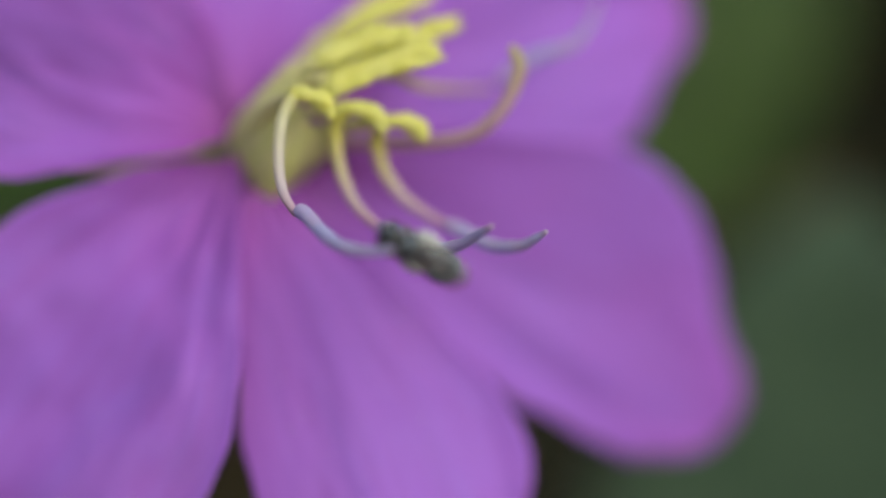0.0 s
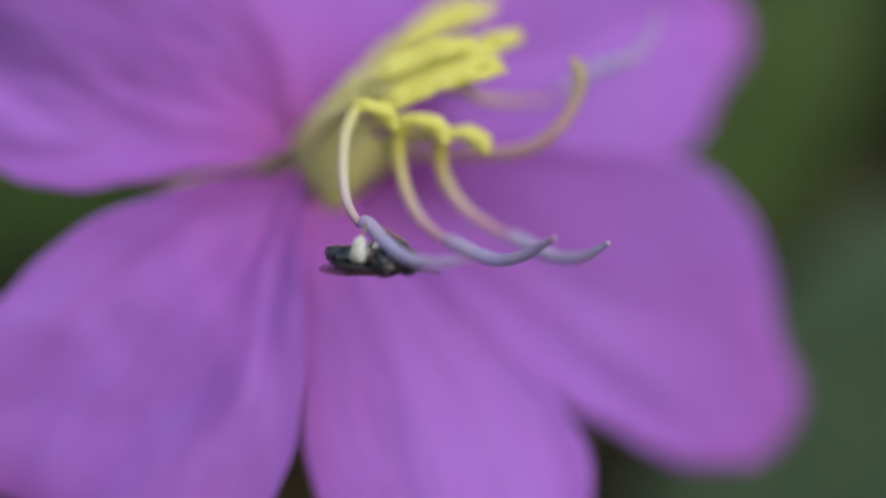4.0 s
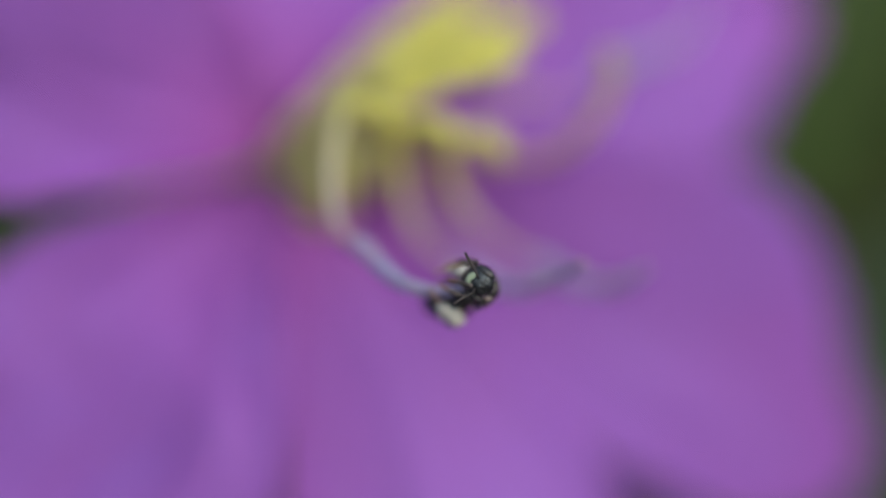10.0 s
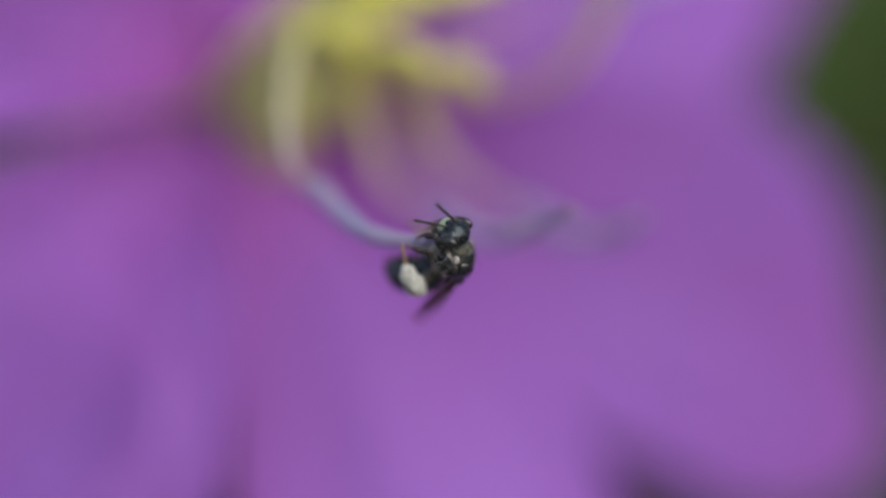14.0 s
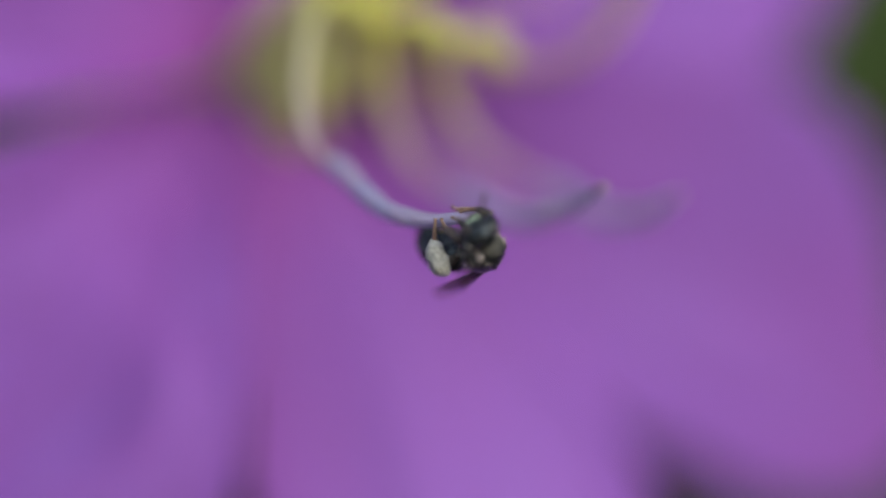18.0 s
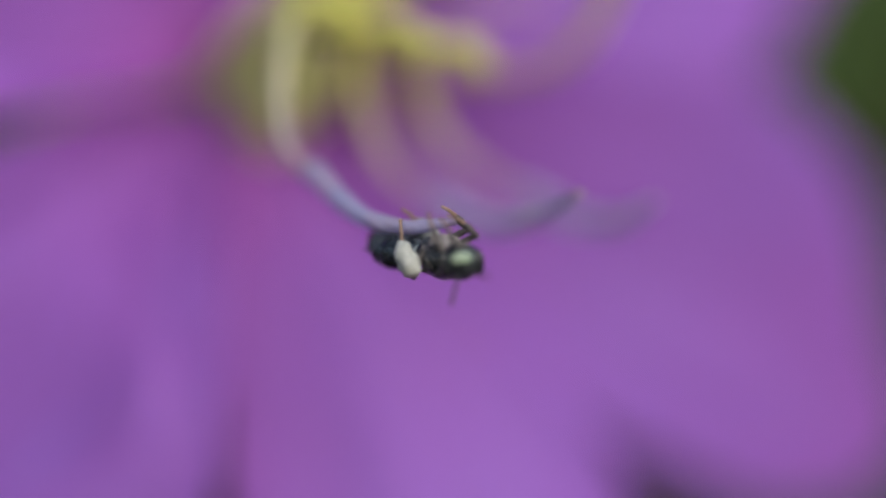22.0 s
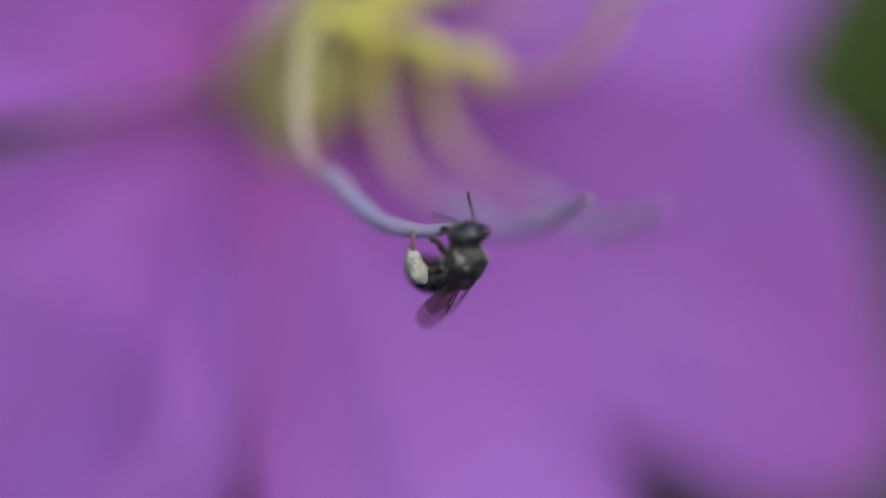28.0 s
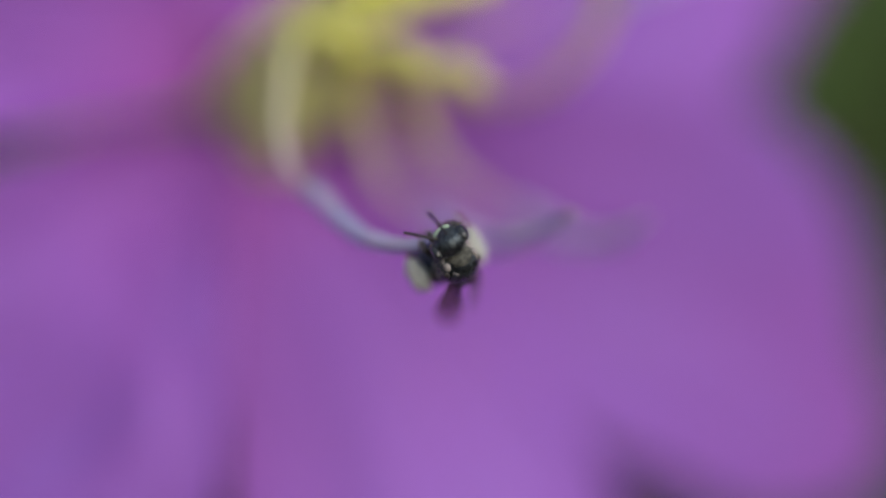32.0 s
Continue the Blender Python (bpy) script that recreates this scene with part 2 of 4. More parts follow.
def tube(pts, radii, n=24, seg=12, flat=1.0, wobble=0.0, bm=None, flat_dir=None):
    """A tapering rounded tube along a smooth line; radii as (share, radius); flat squeezes it along flat_dir."""
    bm = bm or bmesh.new()
    uvl = bm.loops.layers.uv.verify()
    line = spline(pts, n)
    up = Vector(flat_dir or (0.31, -0.9, 0.2))
    rings, shares = [], []
    for i, p in enumerate(line):
        d = (line[min(i + 1, n - 1)] - line[max(i - 1, 0)]).normalized()
        side = d.cross(up).normalized()
        top = side.cross(d).normalized()
        u = i / (n - 1)
        r = value(radii, u)
        ring = []
        for k in range(seg):
            a = k / seg * math.tau
            rr = r * (1 + wobble * noise.noise(p * 2.3 + Vector((k * 0.7, i * 0.31, 0))))
            ring.append(bm.verts.new(p + side * math.cos(a) * rr + top * math.sin(a) * rr * flat))
        rings.append(ring)
        shares.append(u)
    for i in range(n - 1):
        for k in range(seg):
            q = (k + 1) % seg
            f = bm.faces.new((rings[i][k], rings[i][q], rings[i + 1][q], rings[i + 1][k]))
            for lp, (uu, vv) in zip(f.loops, ((k / seg, shares[i]), ((k + 1) / seg, shares[i]), ((k + 1) / seg, shares[i + 1]), (k / seg, shares[i + 1]))):
                lp[uvl].uv = (uu, vv)
    for ring, v in ((rings[0], 0.0), (rings[-1], 1.0)):
        f = bm.faces.new(ring)
        for lp in f.loops:
            lp[uvl].uv = (0.5, v)
    return bm


def blob(centre, radii, rough=0.0, freq=1.0, sub=3, bm=None, shape=None):
    """An uneven rounded body."""
    bm = bm or bmesh.new()
    made = bmesh.ops.create_icosphere(bm, subdivisions=sub, radius=1.0)["verts"]
    c, r = Vector(centre), Vector(radii)
    for v in made:
        p = v.co.copy()
        if shape:
            p = shape(p)
        k = 1 + rough * noise.noise(p * freq + c * 3)
        v.co = Vector((p.x * r.x, p.y * r.y, p.z * r.z)) * k + c
    return bm


def crumpled(bm, depth, freq, seed=0.0):
    """Uneven swellings and puckers on a soft body."""
    bm.normal_update()
    shift = Vector((seed * 3.7, seed, -seed * 2.1))
    for v in bm.verts:
        p = v.co * freq + shift
        v.co += v.normal * depth * (noise.noise(p) + 0.5 * noise.noise(p * 2.3))
    return bm


def scaled(bm, k=MM):
    bmesh.ops.scale(bm, vec=(k, k, k), verts=bm.verts)
    return bm


# ---- the ground and the hedge behind ----
bm = bmesh.new()
bmesh.ops.create_grid(bm, x_segments=60, y_segments=60, size=40)
for v in bm.verts:
    if v.co.length < 20:
        v.co.z = 0.03 * noise.noise(v.co * 0.8)
tagged(part("ground", bm, SOIL), "dark bare garden soil under the shrubs", "ground", kind="structure")


def leaf_verts(length, width, fold=0.15, droop=0.2, n=10, across=3):
    """Vertices and faces of one pointed leaf along +x, with its midrib folded and its tip drooping."""
    vs, fs, uvs = [], [], []
    for i in range(n + 1):
        u = i / n
        w = width * 0.5 * (math.sin(math.pi * u ** 0.85) ** 0.8 + 0.02)
        for j in range(-across, across + 1):
            f = j / across
            bulge = 0.04 * width * math.sin(u * 22) * abs(f)
            vs.append((length * u, w * f, fold * w * abs(f) * 1.2 - droop * length * u * u + bulge))
            uvs.append((0.5 + f / 2, u))
    row = 2 * across + 1
    for i in range(n):
        for j in range(row - 1):
            a = i * row + j
            fs.append((a, a + 1, a + row + 1, a + row))
    return vs, fs, uvs


def leaf_mesh(name, length, width, thick=0.0004, **kw):
    vs, fs, uvs = leaf_verts(length, width, **kw)
    bm = bmesh.new()
    uvl = bm.loops.layers.uv.verify()
    bv = [bm.verts.new(v) for v in vs]
    for f in fs:
        face = bm.faces.new([bv[i] for i in f])
        for lp, i in zip(face.loops, f):
            lp[uvl].uv = uvs[i]
    bmesh.ops.recalc_face_normals(bm, faces=bm.faces)
    bmesh.ops.solidify(bm, geom=bm.faces[:], thickness=thick)
    return bm


rng = random.Random(7)
allv, allf = [], []
base_v, base_f, _ = leaf_verts(0.085, 0.034, n=4, across=1)
for i in range(4200):
    x, z = rng.uniform(-1.6, 1.6), rng.uniform(0.05, 1.75)
    y = 0.62 + rng.random() ** 1.5 * 0.55 + 0.12 * noise.noise(Vector((x * 2, z * 2, 0)))
    m = Matrix.Translation((x, y, z)) @ Euler((rng.uniform(-0.9, 0.9), rng.uniform(-0.6, 0.9), rng.uniform(0, math.tau))).to_matrix().to_4x4() @ Matrix.Scale(rng.uniform(0.6, 1.25), 4)
    o = len(allv)
    allv += [m @ Vector(v) for v in base_v]
    allf += [tuple(a + o for a in f) for f in base_f]
leaf_faces = len(allf)
for i in range(70):
    x, y = rng.uniform(-1.6, 1.6), rng.uniform(0.7, 1.05)
    top = Vector((x + rng.uniform(-0.25, 0.25), y + rng.uniform(-0.1, 0.15), rng.uniform(0.9, 1.7)))
    foot = Vector((x, y, -0.04))
    for k in range(5):
        r = 0.007 * (1 - k / 6)
        c = foot.lerp(top, k / 4) + Vector((rng.uniform(-0.03, 0.03), rng.uniform(-0.03, 0.03), 0)) * min(k, 1)
        allv += [c + Vector((r, 0, 0)), c + Vector((-r / 2, r, 0)), c + Vector((-r / 2, -r, 0))]
        if k:
            o = len(allv) - 6
            allf += [(o + a, o + (a + 1) % 3, o + 3 + (a + 1) % 3, o + 3 + a) for a in range(3)]
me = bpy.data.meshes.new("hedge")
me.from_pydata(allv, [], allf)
# hedge leaves get the near-black green in place of shade between them
me.materials.append(LEAF_SHADED)
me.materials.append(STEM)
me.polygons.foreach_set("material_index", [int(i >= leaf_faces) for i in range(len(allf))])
tagged(new("hedge", me), "dense hedge foliage behind the flower, its shade painted as near-black green", "hedge", kind="stuff")


# added sheet closing the hedge's gaps; its near-black colour is painted shade
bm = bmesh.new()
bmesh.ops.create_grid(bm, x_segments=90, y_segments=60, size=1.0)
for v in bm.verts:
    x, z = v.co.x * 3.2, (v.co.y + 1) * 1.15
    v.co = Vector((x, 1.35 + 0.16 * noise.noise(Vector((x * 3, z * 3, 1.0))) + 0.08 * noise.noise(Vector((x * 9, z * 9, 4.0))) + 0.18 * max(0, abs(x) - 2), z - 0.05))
tagged(part("backdrop", bm, LEAF_SHADED), "added near-black sheet behind the hedge, coloured as deep foliage shade", "foliage", kind="structure")


# ---- the shrub that carries the flower ----
shrub = tagged(new("shrub"), "shrub with green ribbed leaves and brown stems behind the flower", "shrub")
shrub.location = (-0.02, 0.16, 0.0)


def on_shrub(x, y, z):
    return Vector((x * MM + 0.02, y * MM - 0.16, H + z * MM))


part("main_stem", tube([(0, 0, -0.02), (0.01, 0.01, 0.3), (-0.005, 0.0, 0.6), on_shrub(-16, 120, -60), on_shrub(-14, 110, 90)],
                       [(0, 0.006), (1, 0.0028)], 30, 10), STEM, shrub)
part("twig", tube([on_shrub(-16, 122, -120), on_shrub(-14, 80, -70), on_shrub(-11, 45, -24), on_shrub(-9, 26, 2)], [(0, 0.0022), (1, 0.0014)], 20, 8), STEM, shrub)
leaf_spots = [
    # stalk, tip (millimetres), width, tint
    ((33, 50, 4), (31, 62, -78), 40, LEAF),
    ((12, 66, -10), (22, 78, 62), 36, LEAF_OLIVE),
    ((-12, 112, 46), (34, 122, 64), 34, LEAF),
    ((-14, 70, 8), (-66, 58, 3), 19, LEAF_OLIVE),
    ((-22, 112, 40), (-90, 125, 52), 36, LEAF_OLIVE),
    # the near-black tint on the next three leaves is shade put into colour
    ((-18, 120, -40), (-96, 120, -62), 36, LEAF_SHADED),
    ((-14, 110, -50), (-40, 100, -130), 38, LEAF_SHADED),
    ((48, 150, -70), (86, 120, 10), 40, LEAF_SHADED),
    ((-8, 140, 80), (50, 150, 130), 40, LEAF),
    ((-16, 140, 84), (-80, 150, 130), 40, LEAF_OLIVE),
]
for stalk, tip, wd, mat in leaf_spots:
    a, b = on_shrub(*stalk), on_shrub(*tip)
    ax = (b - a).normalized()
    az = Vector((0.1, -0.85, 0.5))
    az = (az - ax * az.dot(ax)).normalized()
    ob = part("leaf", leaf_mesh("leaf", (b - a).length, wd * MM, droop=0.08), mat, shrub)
    m = Matrix((ax, az.cross(ax), az)).transposed().to_4x4()
    m.translation = a
    ob.matrix_basis = m
    part("stalk", tube([a, a + (on_shrub(-15, 118, stalk[2] - 12) - a) * 0.5 + Vector((0, 0, -0.004)), on_shrub(-15, 118, stalk[2] - 12)], [(0, 0.0007), (1, 0.001)], 10, 6), STEM, shrub)

# ---- the flower ----
CENTRE = Vector((-8.4, 14.0, 5.9))
flower = tagged(new("flower"), "open mauve-purple flower with yellow and violet stamens, on a shrub twig", "flower")
flower.location = (CENTRE.x * MM, CENTRE.y * MM, H + CENTRE.z * MM)


def rel(pts):
    return [(Vector(p) - CENTRE) * MM for p in pts]


def widths(r, *pairs):
    return [(s, r * k * MM) for s, k in pairs]


def petal(base, tip, left, right, cup, roll=0.0, curl=0.0, wave=0.0, seed=0, lean=(0, -1, 0), notch=0.0, specks=0, fold=0.07, ragged=0.0, step=None, n=60, across=44, label=""):
    """A broad petal from its claw to its tip. left and right: half widths in mm at shares of the length.
    step: how far one side rises or sinks, between which shares of its breadth and length. cup: how deep it is hollowed, roll: how far its right side turns to the viewer, curl: how its tip bends back."""
    b, t = Vector(base), Vector(tip)
    axis = t - b
    length = axis.length
    d = axis.normalized()
    out = Vector(lean)
    out = (out - d * out.dot(d)).normalized()
    side = d.cross(out).normalized()
    bm = bmesh.new()
    uvl = bm.loops.layers.uv.verify()
    grid = []
    for i in range(n + 1):
        u = i / n
        row = []
        for j in range(across + 1):
            f = j / across * 2 - 1
            w = (soft_value(right, u) if f > 0 else soft_value(left, u)) * min(1.0, 0.3 + u * 9)
            # rounded shoulders: the end rows reach less far at the sides
            s = u * (1 - 0.11 * u ** 4 * abs(f) ** 2.5) - notch * u ** 6 * max(0, 1 - abs(f) * 2.2)
            s -= ragged * u ** 8 * (0.5 + noise.noise(Vector((f * 2.6, 7.7, seed))) + 0.5 * noise.noise(Vector((f * 8.0, 3.1, seed))))
            x = f * w
            h = cup * (abs(f) ** 1.7) * math.sin(math.pi * min(1, u * 0.9 + 0.12)) - roll * x
            h -= curl * u ** 3
            q = Vector((s * 2.1, f * 1.6, seed * 5.3))
            h += wave * noise.noise(q * 1.7) * (0.3 + u) + 0.25 * wave * noise.noise(q * 5)
            # shallow furrows along the nerves
            h += fold * math.sin(f * 9 + 2.6 * noise.noise(q * 2)) * (1 - u * 0.6) * min(1, u * 6)
            h += 0.35 * fold * math.sin(f * 23 + 5 * noise.noise(q * 1.4)) * (1 - u * 0.75) * min(1, u * 5)
            push = 0.0
            if step:
                amp, f0, f1, u0, u1 = step
                k = min(1.0, max(0.0, (f - f0) / (f1 - f0)))
                push = amp * k * k * (3 - 2 * k) * math.sin(math.pi * min(1.0, max(0.0, (u - u0) / (u1 - u0)))) ** 0.8
            edge = 0.35 * noise.noise(Vector((u * 9, f * 4, seed))) * abs(f) ** 6
            row.append((b + d * length * s + side * (x + edge) + out * h + Vector(lean) * push - CENTRE) * MM)
        grid.append(row)
    # a front and a back skin, joined along the rim
    skins = []
    for depth in (0.0, 0.22):
        skins.append([[bm.verts.new(p - out * depth * MM * (0.35 + 0.65 * (1 - abs(j / across * 2 - 1) ** 4))) for j, p in enumerate(row)] for row in grid])

    def face(corners):
        f = bm.faces.new([skins[k][i][j] for k, i, j in corners])
        for lp, (k, i, j) in zip(f.loops, corners):
            lp[uvl].uv = (j / across + seed * 1.7, i / n)

    for i in range(n):
        for j in range(across):
            for k in (0, 1):
                face([(k, i, j), (k, i, j + 1), (k, i + 1, j + 1), (k, i + 1, j)])
        for j in (0, across):
            face([(0, i, j), (0, i + 1, j), (1, i + 1, j), (1, i, j)])
    for j in range(across):
        for i in (0, n):
            face([(0, i, j), (0, i, j + 1), (1, i, j + 1), (1, i, j)])
    ob = part("petal", bm, PETAL_FLUSHED if seed == 2 else PETAL, flower, label)
    if specks:
        pick = random.Random(seed)
        bm = bmesh.new()
        for _ in range(specks):
            i, j = pick.randint(8, n - 4), pick.randint(3, across - 3)
            r = pick.uniform(0.03, 0.06) * MM
            blob(grid[i][j] + out * 0.03 * MM + side * pick.uniform(-0.3, 0.3) * MM, (r, r, r * 1.6), 0.3, 2000, 1, bm)
        tagged(part("pollen_specks", bm, POLLEN, ob, "scattered pale pollen specks"), kind="stuff")
    return ob


# lower petals bend towards the viewer, upper ones lie further back
petal((-9.1, 13.2, 5.2), (-24.3, 2.4, -18.0), [(0, 0.9), (.13, 2.2), (.27, 5.0), (.38, 7.0), (.58, 10.2), (.8, 10.3), (.9, 9.2), (1, 7.0)],
      [(0, 0.9), (.13, 3.6), (.27, 7.4), (.43, 10.2), (.6, 11.6), (.78, 12.0), (.9, 11.4), (1, 9.6)], 1.4, roll=-0.10, wave=1.0, seed=1, notch=0.03, curl=7.5, specks=22, fold=0.09, ragged=0.07, step=(-5.2, -0.75, 0.65, 0.02, 1.5))
petal((-8.2, 12.9, 4.8), (4.8, 8.6, -24.6), [(0, 0.9), (.1, 1.9), (.22, 3.6), (.34, 5.2), (.5, 7.3), (.7, 9.0), (.86, 8.6), (1, 5.0)],
      [(0, 0.9), (.1, 2.2), (.22, 4.4), (.34, 6.0), (.5, 7.8), (.68, 8.8), (.85, 8.4), (1, 5.0)], 0.7, roll=0.04, wave=0.5, seed=2, specks=16, fold=0.04, step=(-4.2, 0.15, -0.95, 0.05, 1.8))
petal((-7.6, 14.2, 5.5), (23.7, 22.2, -12.4), [(0, 0.9), (.12, 4.0), (.28, 7.5), (.46, 10.8), (.58, 12.4), (.7, 11.8), (.84, 9.4), (.95, 6.2), (1, 4.2)],
      [(0, 0.9), (.12, 3.0), (.3, 4.8), (.47, 5.5), (.6, 5.9), (.72, 5.8), (.86, 5.9), (.95, 5.6), (1, 4.6)], 1.2, wave=0.4, seed=3, curl=1.5)
petal((-7.4, 15.4, 6.6), (20.6, 24.5, 16.0), [(0, 0.9), (.12, 3.0), (.35, 6.8), (.6, 8.6), (.8, 8.0), (.93, 5.5), (1, 3.6)],
      [(0, 0.9), (.12, 2.4), (.35, 4.6), (.6, 7.0), (.78, 8.0), (.9, 6.6), (1, 3.8)], 1.0, wave=0.6, seed=4, curl=1.0)
petal((-8.4, 16.2, 7.4), (0.5, 25.0, 36.0), [(0, 2.0), (.08, 6.0), (.35, 10.5), (.6, 12.0), (.8, 11.0), (1, 6.0)],
      [(0, 2.0), (.08, 6.0), (.35, 10.0), (.6, 12.0), (.8, 11.0), (1, 6.0)], 1.0, wave=0.9, seed=5)
petal((-9.4, 13.6, 6.7), (-39.5, 9.5, 15.5), [(0, 0.9), (.12, 2.6), (.3, 5.2), (.46, 7.4), (.58, 7.2), (.72, 5.6), (.85, 4.6), (1, 3.2)],
      [(0, 1.6), (.08, 5.2), (.24, 10.0), (.45, 12.5), (.65, 12.5), (.85, 9.0), (1, 4.0)], 1.2, wave=0.8, seed=6, curl=7.5, fold=0.07, step=(3.6, -0.3, 0.7, 0.2, 1.4))

part("ovary", blob((1.5 * MM, -0.2 * MM, -0.5 * MM), (2.1 * MM, 2.1 * MM, 2.4 * MM), 0.10, 2.0, shape=lambda p: Vector((p.x * (1 + 0.5 * min(0, p.z)), p.y * (1 + 0.3 * min(0, p.z)), p.z))), OVARY, flower, "yellow-green ovary dome")
part("receptacle", tube(rel([(-8.0, 14.6, 5.3), (-8.6, 19.0, 5.2), (-9.2, 24.0, 3.6), (-9.4, 27.0, 1.5)]), widths(1, (0, 1.2), (0.3, 3.0), (0.7, 3.0), (1, 1.4)), 20, 16), SEPAL, flower, "green bristly cup under the petals")
for a in range(6):
    an = radians(186 + a * 60)
    fold = -1.4 if a == 0 else 7.0
    tip = Vector((-9.0 + 11 * math.cos(an), 15.0 + fold * 1.6, 5.4 + 12 * math.sin(an)))
    mid = Vector((-8.8 + 6 * math.cos(an), 15.0 + fold, 5.6 + 6 * math.sin(an)))
    part("sepal", tube(rel([(-9.0, 16.8, 5.8), mid, tip]), widths(1.35 if a == 0 else 1, (0, 0.9), (0.35, 0.8), (0.8, 0.4), (1, 0.1)), 14, 8, 0.35), SEPAL, flower)


def stamen(con, ant, fil, spur, con_mat, r=0.30):
    """A long stamen: filament, bent connective with its yellow two-lobed spur, and a violet anther."""
    s = part("stamen", tube(rel(con), widths(r, (0, 1.05), (0.3, 1.05), (0.65, 0.9), (0.92, 0.68), (1, 0.6)), 30, 12), con_mat, flower)
    part("anther", tube(rel(ant), widths(r, (0, 0.65), (0.03, 1.1), (0.10, 1.25), (0.3, 1.12), (0.55, 0.98), (0.8, 0.66), (0.93, 0.42), (0.96, 0.48), (1, 0.26)), 46, 14, wobble=0.13), ANTHER, s, "violet curved anther with a pale tip")
    if fil:
        part("filament", tube(rel(fil), widths(r, (0, 1.25), (1, 1.05)), 16, 10), FILAMENT, s)
    if spur:
        a, b, c = (Vector(p) for p in spur)
        root = Vector(fil[1]).lerp(a, 0.45)
        bm = tube(rel([root, a + Vector((0.05, -0.1, 0.08)), b, c]), widths(r, (0, 0.9), (0.25, 1.1), (0.45, 1.22), (0.62, 1.2), (0.8, 1.3), (0.93, 1.1), (1, 0.45)), 34, 14, 0.82, 0.10)
        tube(rel([a.lerp(b, 0.6) + Vector((0, 0.2, -0.1)), b.lerp(c, 0.5) + Vector((0.05, 0.1, -0.42)), c + Vector((-0.10, 0.05, -0.55))]),
             widths(r, (0, 0.6), (0.5, 1.0), (0.9, 0.85), (1, 0.35)), 16, 10, 0.8, 0.12, bm=bm)
        part("spur", crumpled(bm, 0.13 * MM, 1100, a.x), YELLOW, s, "yellow two-lobed spur")
    return s


stamen([(-5.4, 7, 9.0), (-6.1, 6, 7.5), (-6.3, 5, 5.0), (-6.0, 4, 2.9), (-5.15, 3, 1.45)],
       [(-5.1, 3, 1.8), (-4.5, 2.4, 1.4), (-3.2, 0.8, 0.1), (-2.0, -0.4, -0.6), (-0.5, -1.4, -0.85), (0.8, -2.0, -0.7), (1.7, -2.2, -0.55)],
       [(-8.6, 12, 6.5), (-7.2, 9.5, 8.2), (-5.4, 7, 9.0)], [(-5.4, 7, 9.0), (-4.1, 6.8, 8.9), (-2.8, 6.8, 8.1)], CONNECTIVE_PALE, 0.39)
stamen([(-2.2, 8, 8.1), (-2.82, 8.6, 7.04), (-2.65, 9, 4.77), (-1.65, 8.7, 2.25), (0.13, 8, 0.47)],
       [(0.08, 7.6, 0.67), (1.61, 6.2, -0.09), (3.44, 4.8, -0.7), (5.1, 3.2, -0.4), (6.29, 1.6, 0.31), (6.98, 0.6, 0.71)],
       [(-8.0, 12, 6.2), (-5.2, 10, 7.8), (-2.2, 8, 8.1)], [(-2.2, 8, 8.1), (-0.8, 7.8, 8.1), (0.5, 7.8, 7.2)], CONNECTIVE, 0.40)
stamen([(0.1, 9, 7.3), (-0.21, 9.6, 6.23), (0.19, 10.2, 4.36), (1.61, 10.3, 2.45), (4.17, 10, 0.78)],
       [(4.16, 9.7, 0.93), (5.6, 8.8, 0.22), (7.22, 7.4, -0.5), (8.78, 6, -0.5), (9.78, 5, 0.01), (10.43, 4.4, 0.41)],
       [(-7.5, 12.5, 5.7), (-3.4, 11, 7.1), (0.1, 9, 7.3)], [(0.1, 9, 7.3), (1.7, 8.6, 7.4), (3.1, 8.6, 6.7)], CONNECTIVE, 0.40)
stamen([(-5.1, 12, 8.9), (-1.5, 11, 10.4), (1.1, 10.5, 10.35), (2.42, 11.5, 9.75), (4.69, 12.5, 9.55), (7.26, 13.5, 9.65)],
       [(7.55, 13.5, 10.05), (9.53, 13.5, 11.53), (11.3, 13.5, 12.12), (12.49, 13.5, 12.61), (13.47, 13.5, 13.9), (14.07, 13.5, 15.38)], None, None, CONNECTIVE_FAR, 0.36)
part("style", tube(rel([(-6.7, 13.5, 5.9), (-1.6, 12.5, 6.2), (2.8, 10.5, 6.1), (5.6, 9.5, 6.5), (7.4, 9, 7.8), (8.5, 9, 9.6), (8.8, 9, 10.9), (8.3, 9, 12.2)]),
                   widths(0.45, (0, 0.9), (0.5, 1.0), (0.9, 0.85), (0.97, 0.7), (1, 0.35)), 50, 12), STYLE, flower, "pinkish upturned style with an olive tip")
short = [
    [(-4.0, 8.5, 9.0), (-2.6, 8, 9.8), (0.6, 8, 11.1), (3.8, 8, 11.9)],
    [(-4.2, 9, 11.3), (-2.3, 9, 12.1), (-0.5, 9, 12.8), (1.9, 9, 13.5)],
    [(-3.4, 9.5, 10.2), (-1.6, 9.5, 10.9), (0.2, 9.5, 11.7), (3.6, 9.5, 12.6)],
    [(-0.9, 11, 11.7), (0.9, 11, 12.6), (2.8, 11, 13.3), (5.1, 11, 14.1)],
    [(-3.4, 13, 12.8), (-1.4, 13, 14.1), (0.6, 13, 15.0), (3.5, 13, 16.0)],
    [(-4.9, 14.5, 11.8), (-3.1, 15, 13.3), (-0.9, 15, 15.0), (2.1, 15, 16.6)],
]
